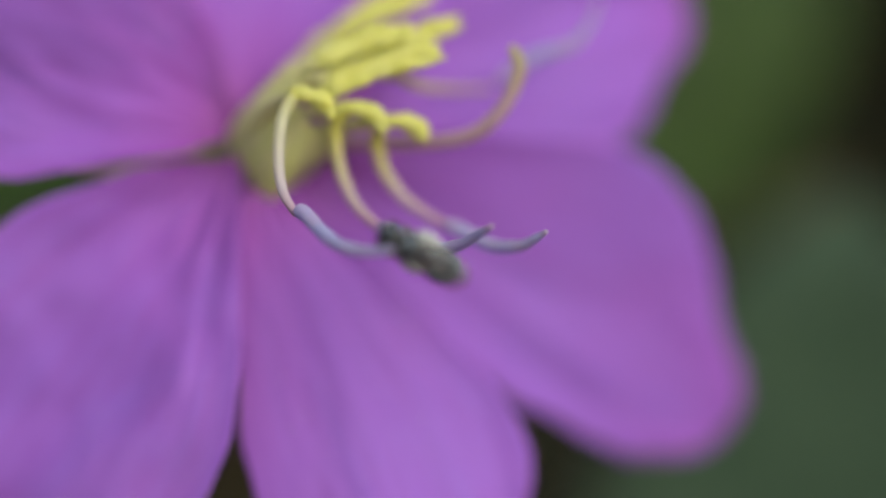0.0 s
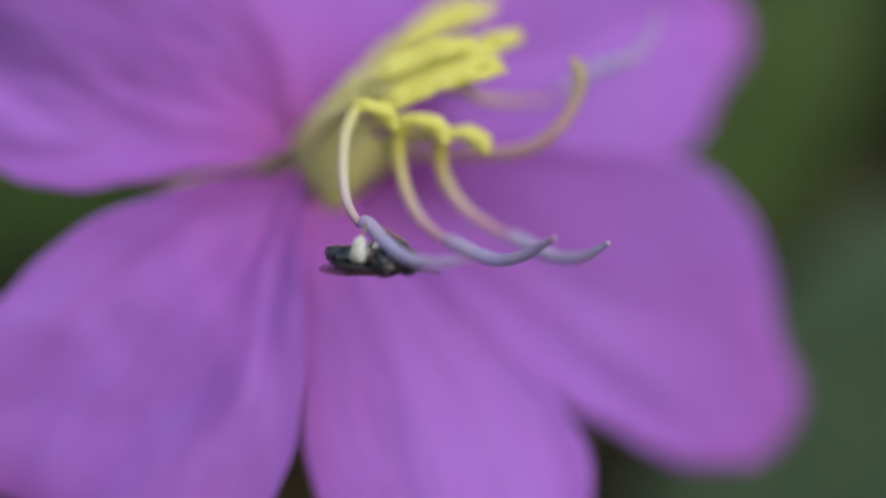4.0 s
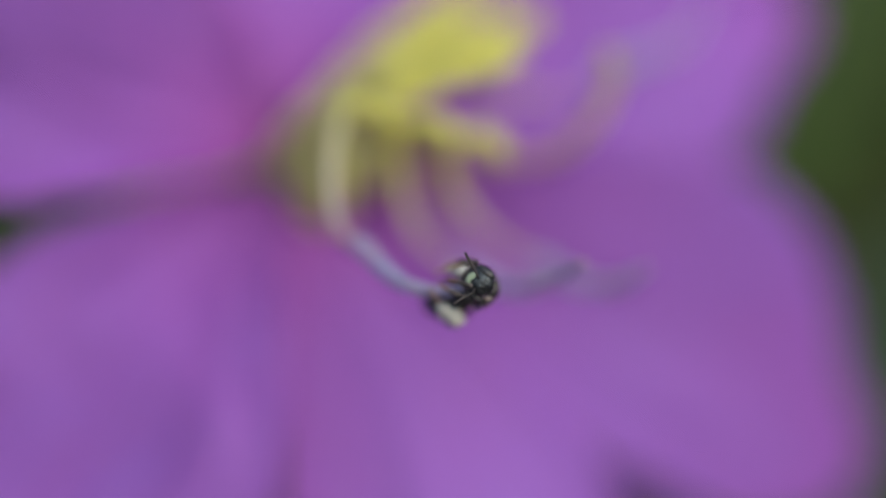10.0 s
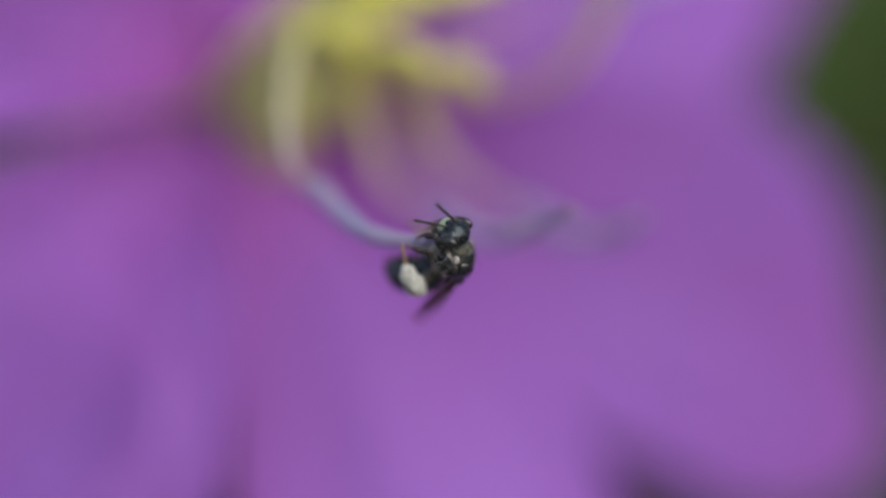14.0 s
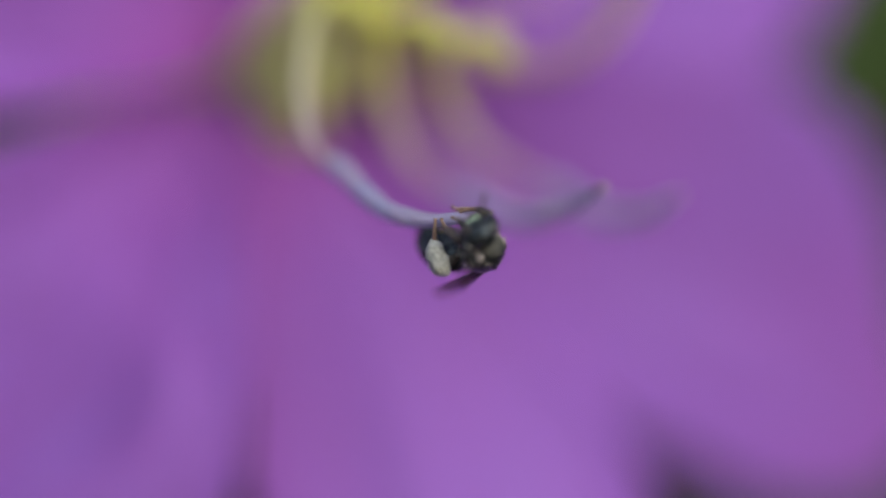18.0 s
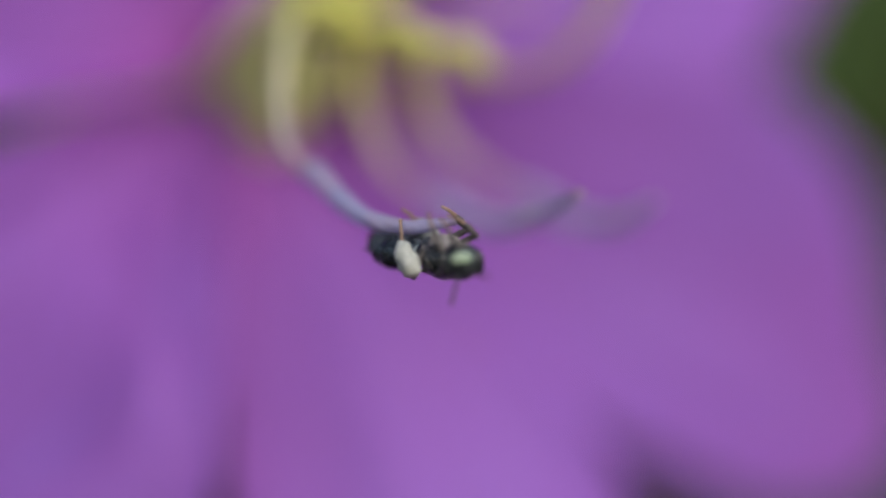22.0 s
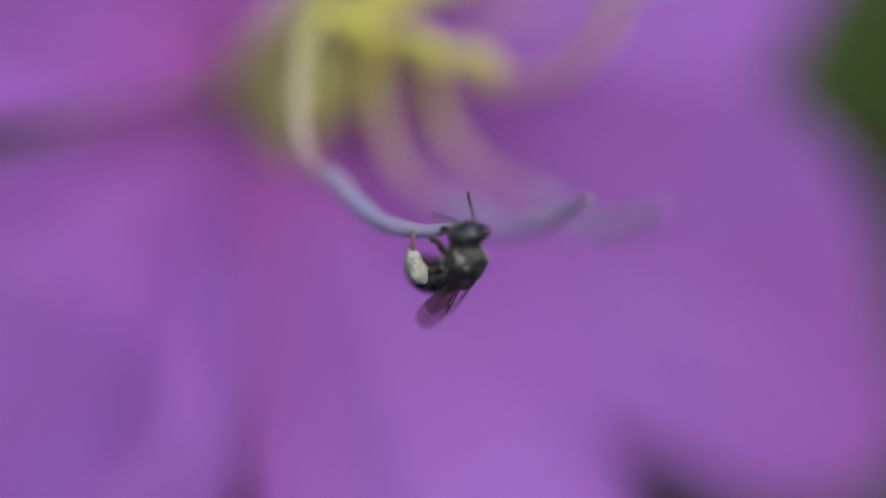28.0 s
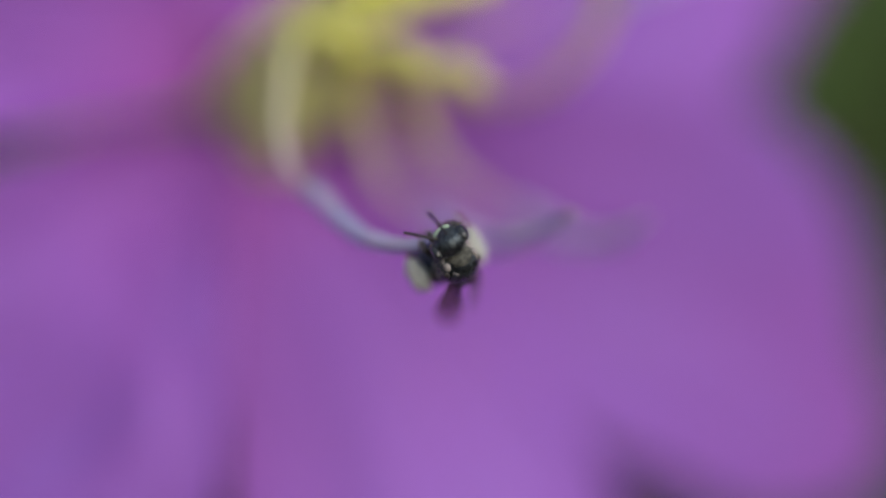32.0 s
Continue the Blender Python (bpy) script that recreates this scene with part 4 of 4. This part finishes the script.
def motions():
    rows = [
        # seconds, place, heading, back, bend of the abdomen, nod and turn of the head, lift of the wings,
        # pitch and spread of each antenna, knee and heel of one hind leg and of the other
        (0, 1.85, -1.60, -0.59, -0.84, -0.27, 0.47, 0.22, -0.96, -0.15, 11, 22, -5, 9, 75, 20, 75, 20, -0.13, 0.68, 0.52, -1.40, 0.84, 0.67, -0.13, 0.68, 0.52, -1.40, 0.84, 0.67),
        (0.5, 2.10, -1.60, -0.76, -0.84, -0.27, 0.48, 0.08, -0.92, -0.38, 16, 28, -11, 9, -5, 33, 11, 91, 0.11, 0.82, 0.35, -1.15, 0.94, 0.40, 0.11, 0.82, 0.35, -1.15, 0.94, 0.40),
        (1, 1.57, -1.60, 0.28, -0.81, -0.11, 0.58, 0.10, -0.99, -0.05, 23, 18, 10, 9, 75, 20, 75, 20, -0.68, 1.34, 0.23, -1.79, 0.98, -0.24, -0.68, 1.34, 0.23, -1.79, 0.98, -0.24),
        (1.5, 1.14, -1.60, 0.31, -0.79, -0.22, 0.58, 0.18, -0.98, -0.13, 7, 20, -3, 9, 39, 71, -5, 33, -0.34, 0.95, 0.51, -1.47, 0.67, 0.04, -0.34, 0.95, 0.51, -1.47, 0.67, 0.04),
        (2, 0.57, -1.60, 0.37, -0.79, -0.14, 0.60, 0.10, -0.99, -0.10, 6, 13, -5, 9, -5, 43, -5, 33, -0.35, 0.76, 0.57, -1.60, 0.79, 0.37, -0.35, 0.76, 0.57, -1.60, 0.79, 0.37),
        (2.5, 0.17, 1.60, -0.21, -0.88, 0.13, 0.46, -0.04, -0.98, 0.20, -5, -10, -6, 9, -5, -25, 11, 71, -0.94, 0.55, 0.51, -2.13, 0.86, 0.16, -0.94, 0.55, 0.51, -2.13, 0.86, 0.16),
        (3, 0.01, 1.60, -0.63, -0.92, 0.08, 0.38, -0.06, -1.00, 0.08, -3, -2, -3, 9, -5, 33, -5, 33, -0.85, 0.74, 0.56, -2.05, 0.93, 0.18, -0.85, 0.74, 0.56, -2.05, 0.93, 0.18),
        (3.5, -0.55, 1.60, -0.28, -0.84, -0.10, 0.53, 0.08, -1.00, -0.05, 11, 11, -6, 9, -5, 33, -5, 33, -0.32, 0.74, 0.58, -1.41, 1.12, 0.07, -0.32, 0.74, 0.58, -1.41, 1.12, 0.07),
        (3.8, -1.59, 1.60, -0.70, -0.87, 0.22, 0.44, -0.29, -0.95, -0.10, 15, 10, 0, 4, -5, 33, -5, 33, -1.20, 1.00, 0.31, -1.21, 0.98, -0.94, -1.20, 1.00, 0.31, -1.21, 0.98, -0.94),
        (3.83, -1.53, 1.83, -0.82, -0.74, -0.44, 0.50, 0.09, -0.81, -0.58, 13, 10, 0, 3, -5, 33, -5, 33, -1.18, 1.00, 0.33, -1.22, 0.98, -0.92, -1.18, 1.00, 0.33, -1.22, 0.98, -0.92),
        (3.87, -1.47, 2.07, -0.94, -0.35, -0.91, 0.20, 0.25, -0.30, -0.92, 12, 10, 0, 2, -5, 33, -5, 33, -1.17, 1.00, 0.34, -1.23, 0.98, -0.91, -1.17, 1.00, 0.34, -1.23, 0.98, -0.91),
        (3.9, -1.41, 2.30, -1.05, 0.10, -0.95, -0.30, 0.10, 0.31, -0.95, 10, 10, 0, 2, -5, 33, -5, 33, -1.15, 1.00, 0.36, -1.24, 0.98, -0.89, -1.15, 1.00, 0.36, -1.24, 0.98, -0.89),
        (3.95, -2.32, 2.15, -1.11, 0.61, -0.76, -0.22, -0.18, 0.14, -0.97, 2, 10, 5, 1, -5, 33, -5, 33, -1.05, 1.00, 0.43, -1.29, 0.98, -0.80, -1.05, 1.00, 0.43, -1.29, 0.98, -0.80),
        (4, -3.59, 2.00, -0.82, 0.94, -0.30, -0.15, -0.18, -0.09, -0.98, -8, 0, 9, 8, -5, 33, -5, 33, -1.27, 1.01, 0.20, -1.26, 1.03, -1.06, -1.27, 1.01, 0.20, -1.26, 1.03, -1.06),
        (4.5, -3.34, 2.00, -0.66, 0.83, -0.48, -0.29, -0.26, 0.14, -0.96, -10, 4, 21, 0, -5, 33, -5, 33, -0.76, 0.99, 0.55, -1.30, 0.99, -0.58, -0.76, 0.99, 0.55, -1.30, 0.99, -0.58),
        (6.5, -2.44, 2.00, -1.76, 0.73, -0.63, -0.28, -0.33, 0.03, -0.94, -4, 6, 32, -2, -5, 33, -5, 33, -1.08, 1.03, 0.20, -1.97, 1.02, -0.68, -1.08, 1.03, 0.20, -1.97, 1.02, -0.68),
        (7, -0.75, 0.40, -1.55, 0.83, -0.55, 0.00, 0.06, 0.10, -0.99, -2, 12, 26, -3, -5, 33, -5, 33, -0.90, 0.93, 0.55, -1.65, 1.11, -0.45, -0.90, 0.93, 0.55, -1.65, 1.11, -0.45),
        (7.5, -0.20, -1.20, -2.01, 0.76, -0.64, 0.13, 0.15, -0.03, -0.99, 13, 24, 41, -3, -5, 33, -5, 33, -1.24, 0.93, 0.24, -1.70, 1.08, -0.92, -1.24, 0.93, 0.24, -1.70, 1.08, -0.92),
        (8, 0.93, -2.20, -1.88, 0.67, -0.71, 0.19, 0.43, 0.17, -0.89, 11, 30, 38, -4, -5, 33, 35, 55, -1.31, 0.93, 0.18, -1.40, 0.97, -1.07, -1.53, 0.90, -0.09, -1.62, 0.93, -1.34),
        (8.5, 0.14, -1.20, -1.42, 0.72, -0.60, 0.36, 0.35, -0.13, -0.93, 20, 20, 40, -4, -5, 33, -5, 33, -1.26, 1.00, 0.26, -1.17, 0.98, -0.98, -1.26, 1.00, 0.26, -1.17, 0.98, -0.98),
        (9, 0.48, -1.20, -1.70, 0.80, -0.46, 0.40, 0.39, -0.12, -0.91, 25, 20, 40, -4, -5, 33, -5, 33, -1.31, 1.00, 0.21, -1.13, 0.98, -1.03, -1.31, 1.00, 0.21, -1.13, 0.98, -1.03),
        (9.5, 1.52, -1.20, -0.94, 0.35, -0.22, 0.91, 0.88, 0.41, -0.24, 75, 59, 50, -5, -5, 33, -5, 33, -0.81, 1.43, -0.72, -0.60, 1.11, -1.89, -0.81, 1.43, -0.72, -0.60, 1.11, -1.89),
        (10, 1.52, -1.80, -0.69, 0.41, -0.85, 0.34, 0.89, 0.28, -0.36, 21, 44, 49, -5, -5, 33, 43, 63, -1.43, 1.09, -0.09, -1.19, 0.88, -1.31, -1.43, 1.09, -0.09, -1.19, 0.88, -1.31),
        (10.5, 1.88, -1.80, -1.70, 0.52, -0.72, 0.46, 0.52, -0.16, -0.84, 50, 30, 0, -6, -5, 33, -5, 33, -1.50, 1.00, -0.11, -0.88, 0.98, -1.20, -1.50, 1.00, -0.11, -0.88, 0.98, -1.20),
        (11, 0.95, -1.80, -1.34, 0.28, -0.85, 0.44, 0.70, -0.13, -0.71, 40, 36, 40, -6, -5, 33, -5, 33, -1.56, 1.00, -0.41, -0.64, 0.98, -1.26, -1.56, 1.00, -0.41, -0.64, 0.98, -1.26),
        (11.5, 1.44, -1.80, -2.14, 0.44, -0.89, 0.13, 0.35, 0.04, -0.93, 16, 30, 50, -7, -5, 33, -5, 33, -1.57, 0.78, -0.20, -1.06, 1.05, -1.30, -1.56, 0.61, -0.93, -1.65, 0.77, -2.17),
        (12, 1.33, -1.80, -1.87, 0.55, -0.80, 0.25, 0.62, 0.19, -0.76, 26, 42, 43, -7, -5, 33, 35, 51, -1.45, 0.83, -0.10, -1.39, 0.65, -1.38, -1.63, 0.77, -0.31, -1.70, 0.56, -1.54),
        (12.5, 1.28, -1.80, -1.49, 0.55, -0.64, 0.53, 0.74, 0.08, -0.67, 33, 36, 49, -7, -5, 33, -5, 33, -1.56, 0.78, -0.10, -0.97, 1.26, -1.08, -1.56, 0.78, -0.10, -0.97, 1.26, -1.08),
        (13, 1.67, -1.80, -1.43, 0.52, -0.69, 0.50, 0.80, 0.19, -0.57, 39, 43, 50, -6, -5, 33, -5, 33, -1.46, 1.04, -0.22, -0.96, 0.84, -1.36, -1.46, 1.04, -0.22, -0.96, 0.84, -1.36),
        (13.5, 1.33, -1.80, -0.90, 0.19, -0.75, 0.63, 0.93, -0.07, -0.37, 51, 41, 33, -7, -5, 33, -5, 33, -1.54, 1.00, -0.63, -0.46, 0.98, -1.26, -1.54, 1.00, -0.63, -0.46, 0.98, -1.26),
        (14, 1.52, -2.30, -1.64, 0.27, -0.67, 0.69, 0.85, -0.18, -0.50, 54, 34, 7, -13, 43, 39, -1, -21, -1.55, 0.91, -0.63, -0.61, 1.06, -1.45, -1.51, 0.87, -0.90, -0.70, 1.01, -1.84),
        (14.5, 1.34, -2.30, -2.03, 0.21, -0.77, 0.60, 0.81, -0.21, -0.55, 52, 35, 14, -12, 23, 35, -1, -21, -1.54, 0.91, -0.63, -0.58, 0.97, -1.43, -1.54, 0.91, -0.63, -0.58, 0.97, -1.43),
        (16.5, 1.92, -2.30, -1.68, 0.53, -0.68, 0.50, 0.71, 0.04, -0.70, 39, 34, 27, -7, 31, 7, -5, 33, -1.56, 0.69, -0.37, -1.00, 1.07, -1.42, -1.56, 0.69, -0.37, -1.00, 1.07, -1.42),
        (17, 1.65, -2.30, -1.67, 0.36, -0.88, 0.31, 0.52, -0.08, -0.85, 28, 26, 42, -7, -5, 33, 31, 31, -1.55, 0.85, -0.11, -0.98, 1.16, -1.17, -1.55, 0.85, -0.11, -0.98, 1.16, -1.17),
        (17.5, 1.92, -2.30, -1.78, 0.39, -0.80, 0.46, 0.64, -0.13, -0.76, 38, 44, 46, -8, -5, 33, -5, 33, -1.49, 1.00, -0.18, -0.96, 0.91, -1.32, -1.49, 1.00, -0.18, -0.96, 0.91, -1.32),
        (18, 1.56, -2.30, -2.11, 0.38, -0.85, 0.38, 0.61, -0.08, -0.79, 42, 50, 50, -5, -5, 33, 3, 55, -1.55, 0.87, -0.32, -0.89, 0.85, -1.39, -1.55, 0.87, -0.32, -0.89, 0.85, -1.39),
        (18.5, 2.13, -2.30, -1.43, 0.52, -0.63, 0.58, 0.83, 0.19, -0.53, 44, 53, 50, -9, 31, 3, -5, 33, -1.45, 0.85, -0.38, -0.87, 0.80, -1.50, -1.60, 0.87, -0.41, -0.81, 0.82, -1.38),
        (19, 2.13, -2.30, -0.86, 0.19, -0.72, 0.67, 0.91, -0.12, -0.39, 60, 64, 2, -11, 3, 7, -5, 33, -1.49, 0.93, -0.58, -0.66, 0.81, -1.53, -1.49, 0.93, -0.58, -0.66, 0.81, -1.53),
        (19.5, 1.64, -2.30, -1.12, 0.03, -0.60, 0.80, 0.83, -0.43, -0.35, 59, 70, 2, -18, -5, 33, -5, 33, -1.49, 0.64, -0.89, -0.39, 1.10, -1.25, -1.49, 0.64, -0.89, -0.39, 1.10, -1.25),
        (20, 1.57, -0.70, -0.94, 0.28, 0.12, 0.95, 0.95, 0.11, -0.29, 70, 47, 0, -14, 11, 39, 15, 19, -1.19, 1.31, -0.23, -0.95, 0.94, -1.40, -1.19, 1.31, -0.23, -0.95, 0.94, -1.40),
        (20.5, 0.37, -2.30, -1.52, 0.74, -0.60, 0.30, 0.39, 0.01, -0.92, 10, 16, 34, -7, 47, 15, -5, 33, -1.46, 0.68, -0.03, -1.54, 1.16, -1.18, -1.46, 0.68, -0.03, -1.54, 1.16, -1.18),
        (21, 0.38, -0.90, -1.38, 0.91, -0.40, 0.13, 0.31, 0.44, -0.84, 1, 27, 40, -7, 51, 7, -5, 33, -1.24, 1.09, 0.13, -1.44, 0.84, -1.10, -1.37, 1.11, 0.01, -1.48, 0.85, -1.21),
        (21.5, 1.17, -1.60, -1.75, 0.78, -0.61, 0.14, 0.30, 0.18, -0.94, 8, 21, 52, -7, -5, 33, -5, 33, -1.18, 1.02, 0.30, -1.42, 0.96, -0.97, -1.50, 1.01, -0.12, -1.70, 0.93, -1.35),
        (22, 1.02, -2.30, -2.13, 0.80, -0.58, -0.17, 0.07, 0.36, -0.93, -7, 5, 52, -7, -65, 31, -5, 33, -0.71, 0.96, 0.40, -1.27, 0.92, -0.76, -1.24, 0.90, 0.34, -1.82, 0.81, -0.76),
        (22.5, 0.92, -2.30, -2.82, 0.85, -0.49, -0.20, -0.12, 0.19, -0.98, 3, -1, 40, -7, -5, 33, -5, 33, -1.18, 0.98, 0.23, -1.54, 1.00, -0.97, -1.48, 1.00, -0.08, -1.65, 1.00, -1.32),
        (23, 0.92, -2.30, -2.58, 0.90, -0.42, -0.13, -0.03, 0.24, -0.97, 3, 11, 32, -7, -5, 33, -17, 51, -1.26, 1.04, 0.25, -1.50, 0.95, -0.99, -1.25, 1.07, 0.22, -1.37, 0.97, -1.02),
        (23.2, 1.79, -2.30, -2.42, 1.00, 0.00, 0.05, 0.05, -0.21, -0.98, 0, 10, 20, -7, -5, 33, -5, 33, -1.02, 1.00, 0.44, -1.30, 0.98, -0.78, -1.02, 1.00, 0.44, -1.30, 0.98, -0.78),
        (23.5, 1.37, -2.30, -1.18, 0.88, -0.41, 0.24, 0.29, 0.07, -0.95, 9, 20, 48, 7, -5, 33, -5, 33, -1.36, 0.57, 0.05, -1.16, 1.45, -0.80, -1.36, 0.57, 0.05, -1.16, 1.45, -0.80),
        (24, 1.78, -2.30, -1.24, 0.67, -0.66, 0.34, 0.66, 0.31, -0.68, 19, 35, 52, -7, -5, 33, -5, 33, -1.23, 0.86, 0.21, -1.43, 0.79, -1.05, -1.23, 0.86, 0.21, -1.43, 0.79, -1.05),
        (24.5, 1.73, -2.30, -2.08, 0.44, -0.69, 0.57, 0.56, -0.28, -0.78, 42, 47, 28, -15, -9, 35, -13, -25, -1.53, 0.72, -0.44, -1.02, 0.87, -1.61, -1.53, 0.72, -0.44, -1.02, 0.87, -1.61),
        (25, 1.41, -2.30, -2.40, 0.51, -0.69, 0.51, 0.52, -0.22, -0.83, 41, 34, 18, -11, 27, 35, 7, -5, -1.50, 0.58, -0.67, -0.74, 0.99, -1.58, -1.50, 0.58, -0.67, -0.74, 0.99, -1.58),
        (25.5, 0.97, -2.30, -1.50, -0.19, -0.65, 0.73, 0.52, -0.70, -0.49, 38, 19, 32, -23, -5, 33, -5, 33, -1.41, 0.83, -1.04, -0.16, 0.70, -1.06, -1.34, 1.14, -0.91, -0.10, 1.14, -0.69),
        (27.5, 1.67, -2.30, -2.38, 0.00, -0.62, 0.79, 0.34, -0.74, -0.58, 20, 32, 3, -17, -1, 47, -25, 7, -1.53, 1.00, -0.68, -0.42, 0.98, -1.26, -1.53, 1.00, -0.68, -0.42, 0.98, -1.26),
        (28, 1.27, -2.30, -2.25, 0.34, -0.64, 0.69, 0.51, -0.49, -0.71, 47, 42, 1, -7, 19, 63, 27, 23, -1.53, 0.81, -0.90, -0.57, 1.33, -1.49, -1.56, 0.47, -1.06, -2.43, 0.31, -1.96),
        (28.5, 1.16, -2.30, -2.08, 0.10, -0.76, 0.64, 0.34, -0.58, -0.74, 25, 8, 20, -18, -5, 33, -5, 33, -1.58, 0.79, -0.72, -0.70, 1.15, -1.54, -1.55, 0.88, -0.79, -0.58, 1.28, -1.47),
        (29, 1.36, -2.30, -2.29, 0.20, -0.70, 0.68, 0.57, -0.49, -0.66, 62, 48, 5, -12, 19, 39, 55, 31, -1.53, 0.79, -0.93, -0.41, 1.34, -1.04, -1.53, 0.79, -0.93, -0.41, 1.34, -1.04),
        (29.5, 1.57, -2.30, -1.86, 0.20, -0.71, 0.67, 0.64, -0.42, -0.64, 38, 52, 9, -13, 11, 59, 47, 11, -1.53, 0.78, -0.65, -0.81, 0.88, -1.72, -1.53, 0.78, -0.65, -0.81, 0.88, -1.72),
        (30, 1.57, -2.30, -0.22, 0.28, 0.05, 0.96, 0.83, -0.52, -0.21, 63, 72, 1, -13, 51, 31, 51, 31, -0.95, 1.42, -0.26, -0.98, 1.10, -1.47, -0.95, 1.42, -0.26, -0.98, 1.10, -1.47),
        (30.2, 2.38, -2.30, 0.24, -0.13, 0.07, 0.99, 0.89, -0.43, 0.15, 81, 70, 2, -13, 40, 31, 40, 31, -1.05, 1.40, -0.31, -0.69, 0.97, -1.43, -1.05, 1.40, -0.31, -0.69, 0.97, -1.43),
        (30.27, 2.68, -2.30, -0.80, -0.27, -0.81, 0.52, 0.94, -0.35, -0.06, 62, 55, 0, -6, -5, 33, -5, 33, -1.56, 1.00, -0.46, -0.60, 0.98, -1.27, -1.56, 1.00, -0.46, -0.60, 0.98, -1.27),
        (30.33, 2.81, -2.30, -1.54, -0.40, -0.80, -0.45, 0.92, -0.36, -0.17, 60, 30, 0, -6, -5, 33, -5, 33, -1.56, 1.00, -0.43, -0.62, 0.98, -1.27, -1.56, 1.00, -0.43, -0.62, 0.98, -1.27),
        (30.5, 0.94, -2.30, -2.30, -0.23, -0.97, -0.06, 0.68, -0.11, -0.72, 52, 31, -8, -7, -5, 33, -5, 33, -1.55, 1.00, -0.51, -0.56, 0.98, -1.27, -1.53, 1.05, -0.53, -0.61, 1.09, -1.38),
        (30.8, 1.58, -2.30, -2.03, -0.10, -0.92, 0.37, 0.49, -0.37, -0.79, 45, 43, 1, -7, -21, 27, -45, 11, -1.50, 1.00, -0.12, -0.87, 0.98, -1.20, -1.50, 1.00, -0.12, -0.87, 0.98, -1.20),
        (31, 0.79, -2.30, -2.04, 0.02, -0.88, 0.47, 0.37, -0.43, -0.82, 45, 45, 12, 0, -45, 15, -49, 19, -1.61, 0.89, -0.44, -0.39, 1.09, -0.62, -1.57, 0.95, -0.52, -0.35, 1.19, -0.67),
        (31.5, 1.05, -2.30, -1.82, -0.17, -0.90, 0.41, 0.56, -0.43, -0.71, 45, 44, 7, -5, 15, 31, -37, 19, -1.52, 1.00, -0.20, -0.81, 0.98, -1.23, -1.50, 1.06, -0.22, -0.76, 1.08, -1.23),
        (32, 1.72, -2.30, -1.59, 0.04, -0.87, 0.49, 0.55, -0.40, -0.74, 55, 38, 23, 1, 19, 47, -13, -1, -1.58, 0.94, -0.48, -0.84, 1.19, -1.45, -1.51, 1.08, -0.41, -0.66, 1.40, -1.27),
    ]
    walk(bee, [(r[0], bee_pose(*r[1:4], r[4:7], r[7:10])) for r in rows])
    walk(head, [(r[0], pose(*(c * BM for c in HEAD_AT), 0, r[11], r[12])) for r in rows])
    walk(abdomen, [(r[0], pose(*(c * BM for c in WAIST), 0, -r[10], 0)) for r in rows])
    for femur, tibia, s in hind_legs:
        hip = Vector((HIP[0], HIP[1] * s, HIP[2]))
        femur_rows, tibia_rows = [], []
        for r in rows:
            knee, heel = (Vector((x, y * s, z)) for x, y, z in ((r[18:21], r[21:24]) if s > 0 else (r[24:27], r[27:30])))
            if s > 0:
                # early on one hind leg is tucked under the body
                k = value([(0, 0.75), (3.3, 0.75), (3.9, 0)], r[0])
                knee, heel = (Vector((p.x, p.y * (1 - 0.35 * k), p.z - 0.9 * k)) for p in (knee, heel))
            femur_rows.append((r[0], aimed(hip, knee)))
            tibia_rows.append((r[0], aimed(knee, heel)))
        walk(femur, femur_rows)
        walk(tibia, tibia_rows)
    for ob, base, s, k in antennae:
        walk(ob, [(r[0], pose(*(c * BM * HEAD_SIZE for c in base), 0, r[k], r[k + 1] * s)) for r in rows])
    folds = [(0, 6), (3.5, 8), (4.0, 30), (12.0, 34), (29.5, 34), (30.0, 44), (30.3, 44), (30.6, 30), (32.0, 30)]
    spread = [(0, 8), (3.5, 8), (4.0, 0), (32.0, 0)]
    for w, root, s, lift, swing in wings:
        walk(w, [(r[0], pose(*(c * BM for c in root), -value(folds, r[0]) * s, lift + r[13], swing + value(spread, r[0]) * s)) for r in rows])
    walk(focus, [(t, pose(0, y * MM, H)) for t, y in [
        (0, 3.4), (0.3, 2.4), (0.5, 1.4), (1, 1.3), (2, 1.1), (3, 2.8), (4, 3.4), (4.5, 3.2), (6.5, 3.2),
        (7, 4.2), (7.5, 0), (8, -3.2), (8.3, 0.5), (8.5, 8), (9, 7.8), (9.3, 4), (9.6, 1),
        (10, -4.1), (10.5, -8), (11, -9), (11.5, -2.1), (12, -2.4), (12.5, -0.2), (13, -0.2), (13.5, -4.6),
        (14, -3.4), (14.5, -3.1), (16.5, -3.1), (17, -2.8), (17.5, -1.4), (18, -2.1), (19, -2.4), (20, -1.7),
        (20.5, -2.2), (21, -1.8), (22, -2.1), (23, -3.0), (23.5, -0.8), (24, -2), (25, -2.6), (25.5, -1.1),
        (27.5, -3.4), (28, -1.8), (28.5, -1.1), (29, -3.2), (30, -2.6), (30.5, -3.4), (31, -3.4), (32, -3.2),
    ]])


motions()
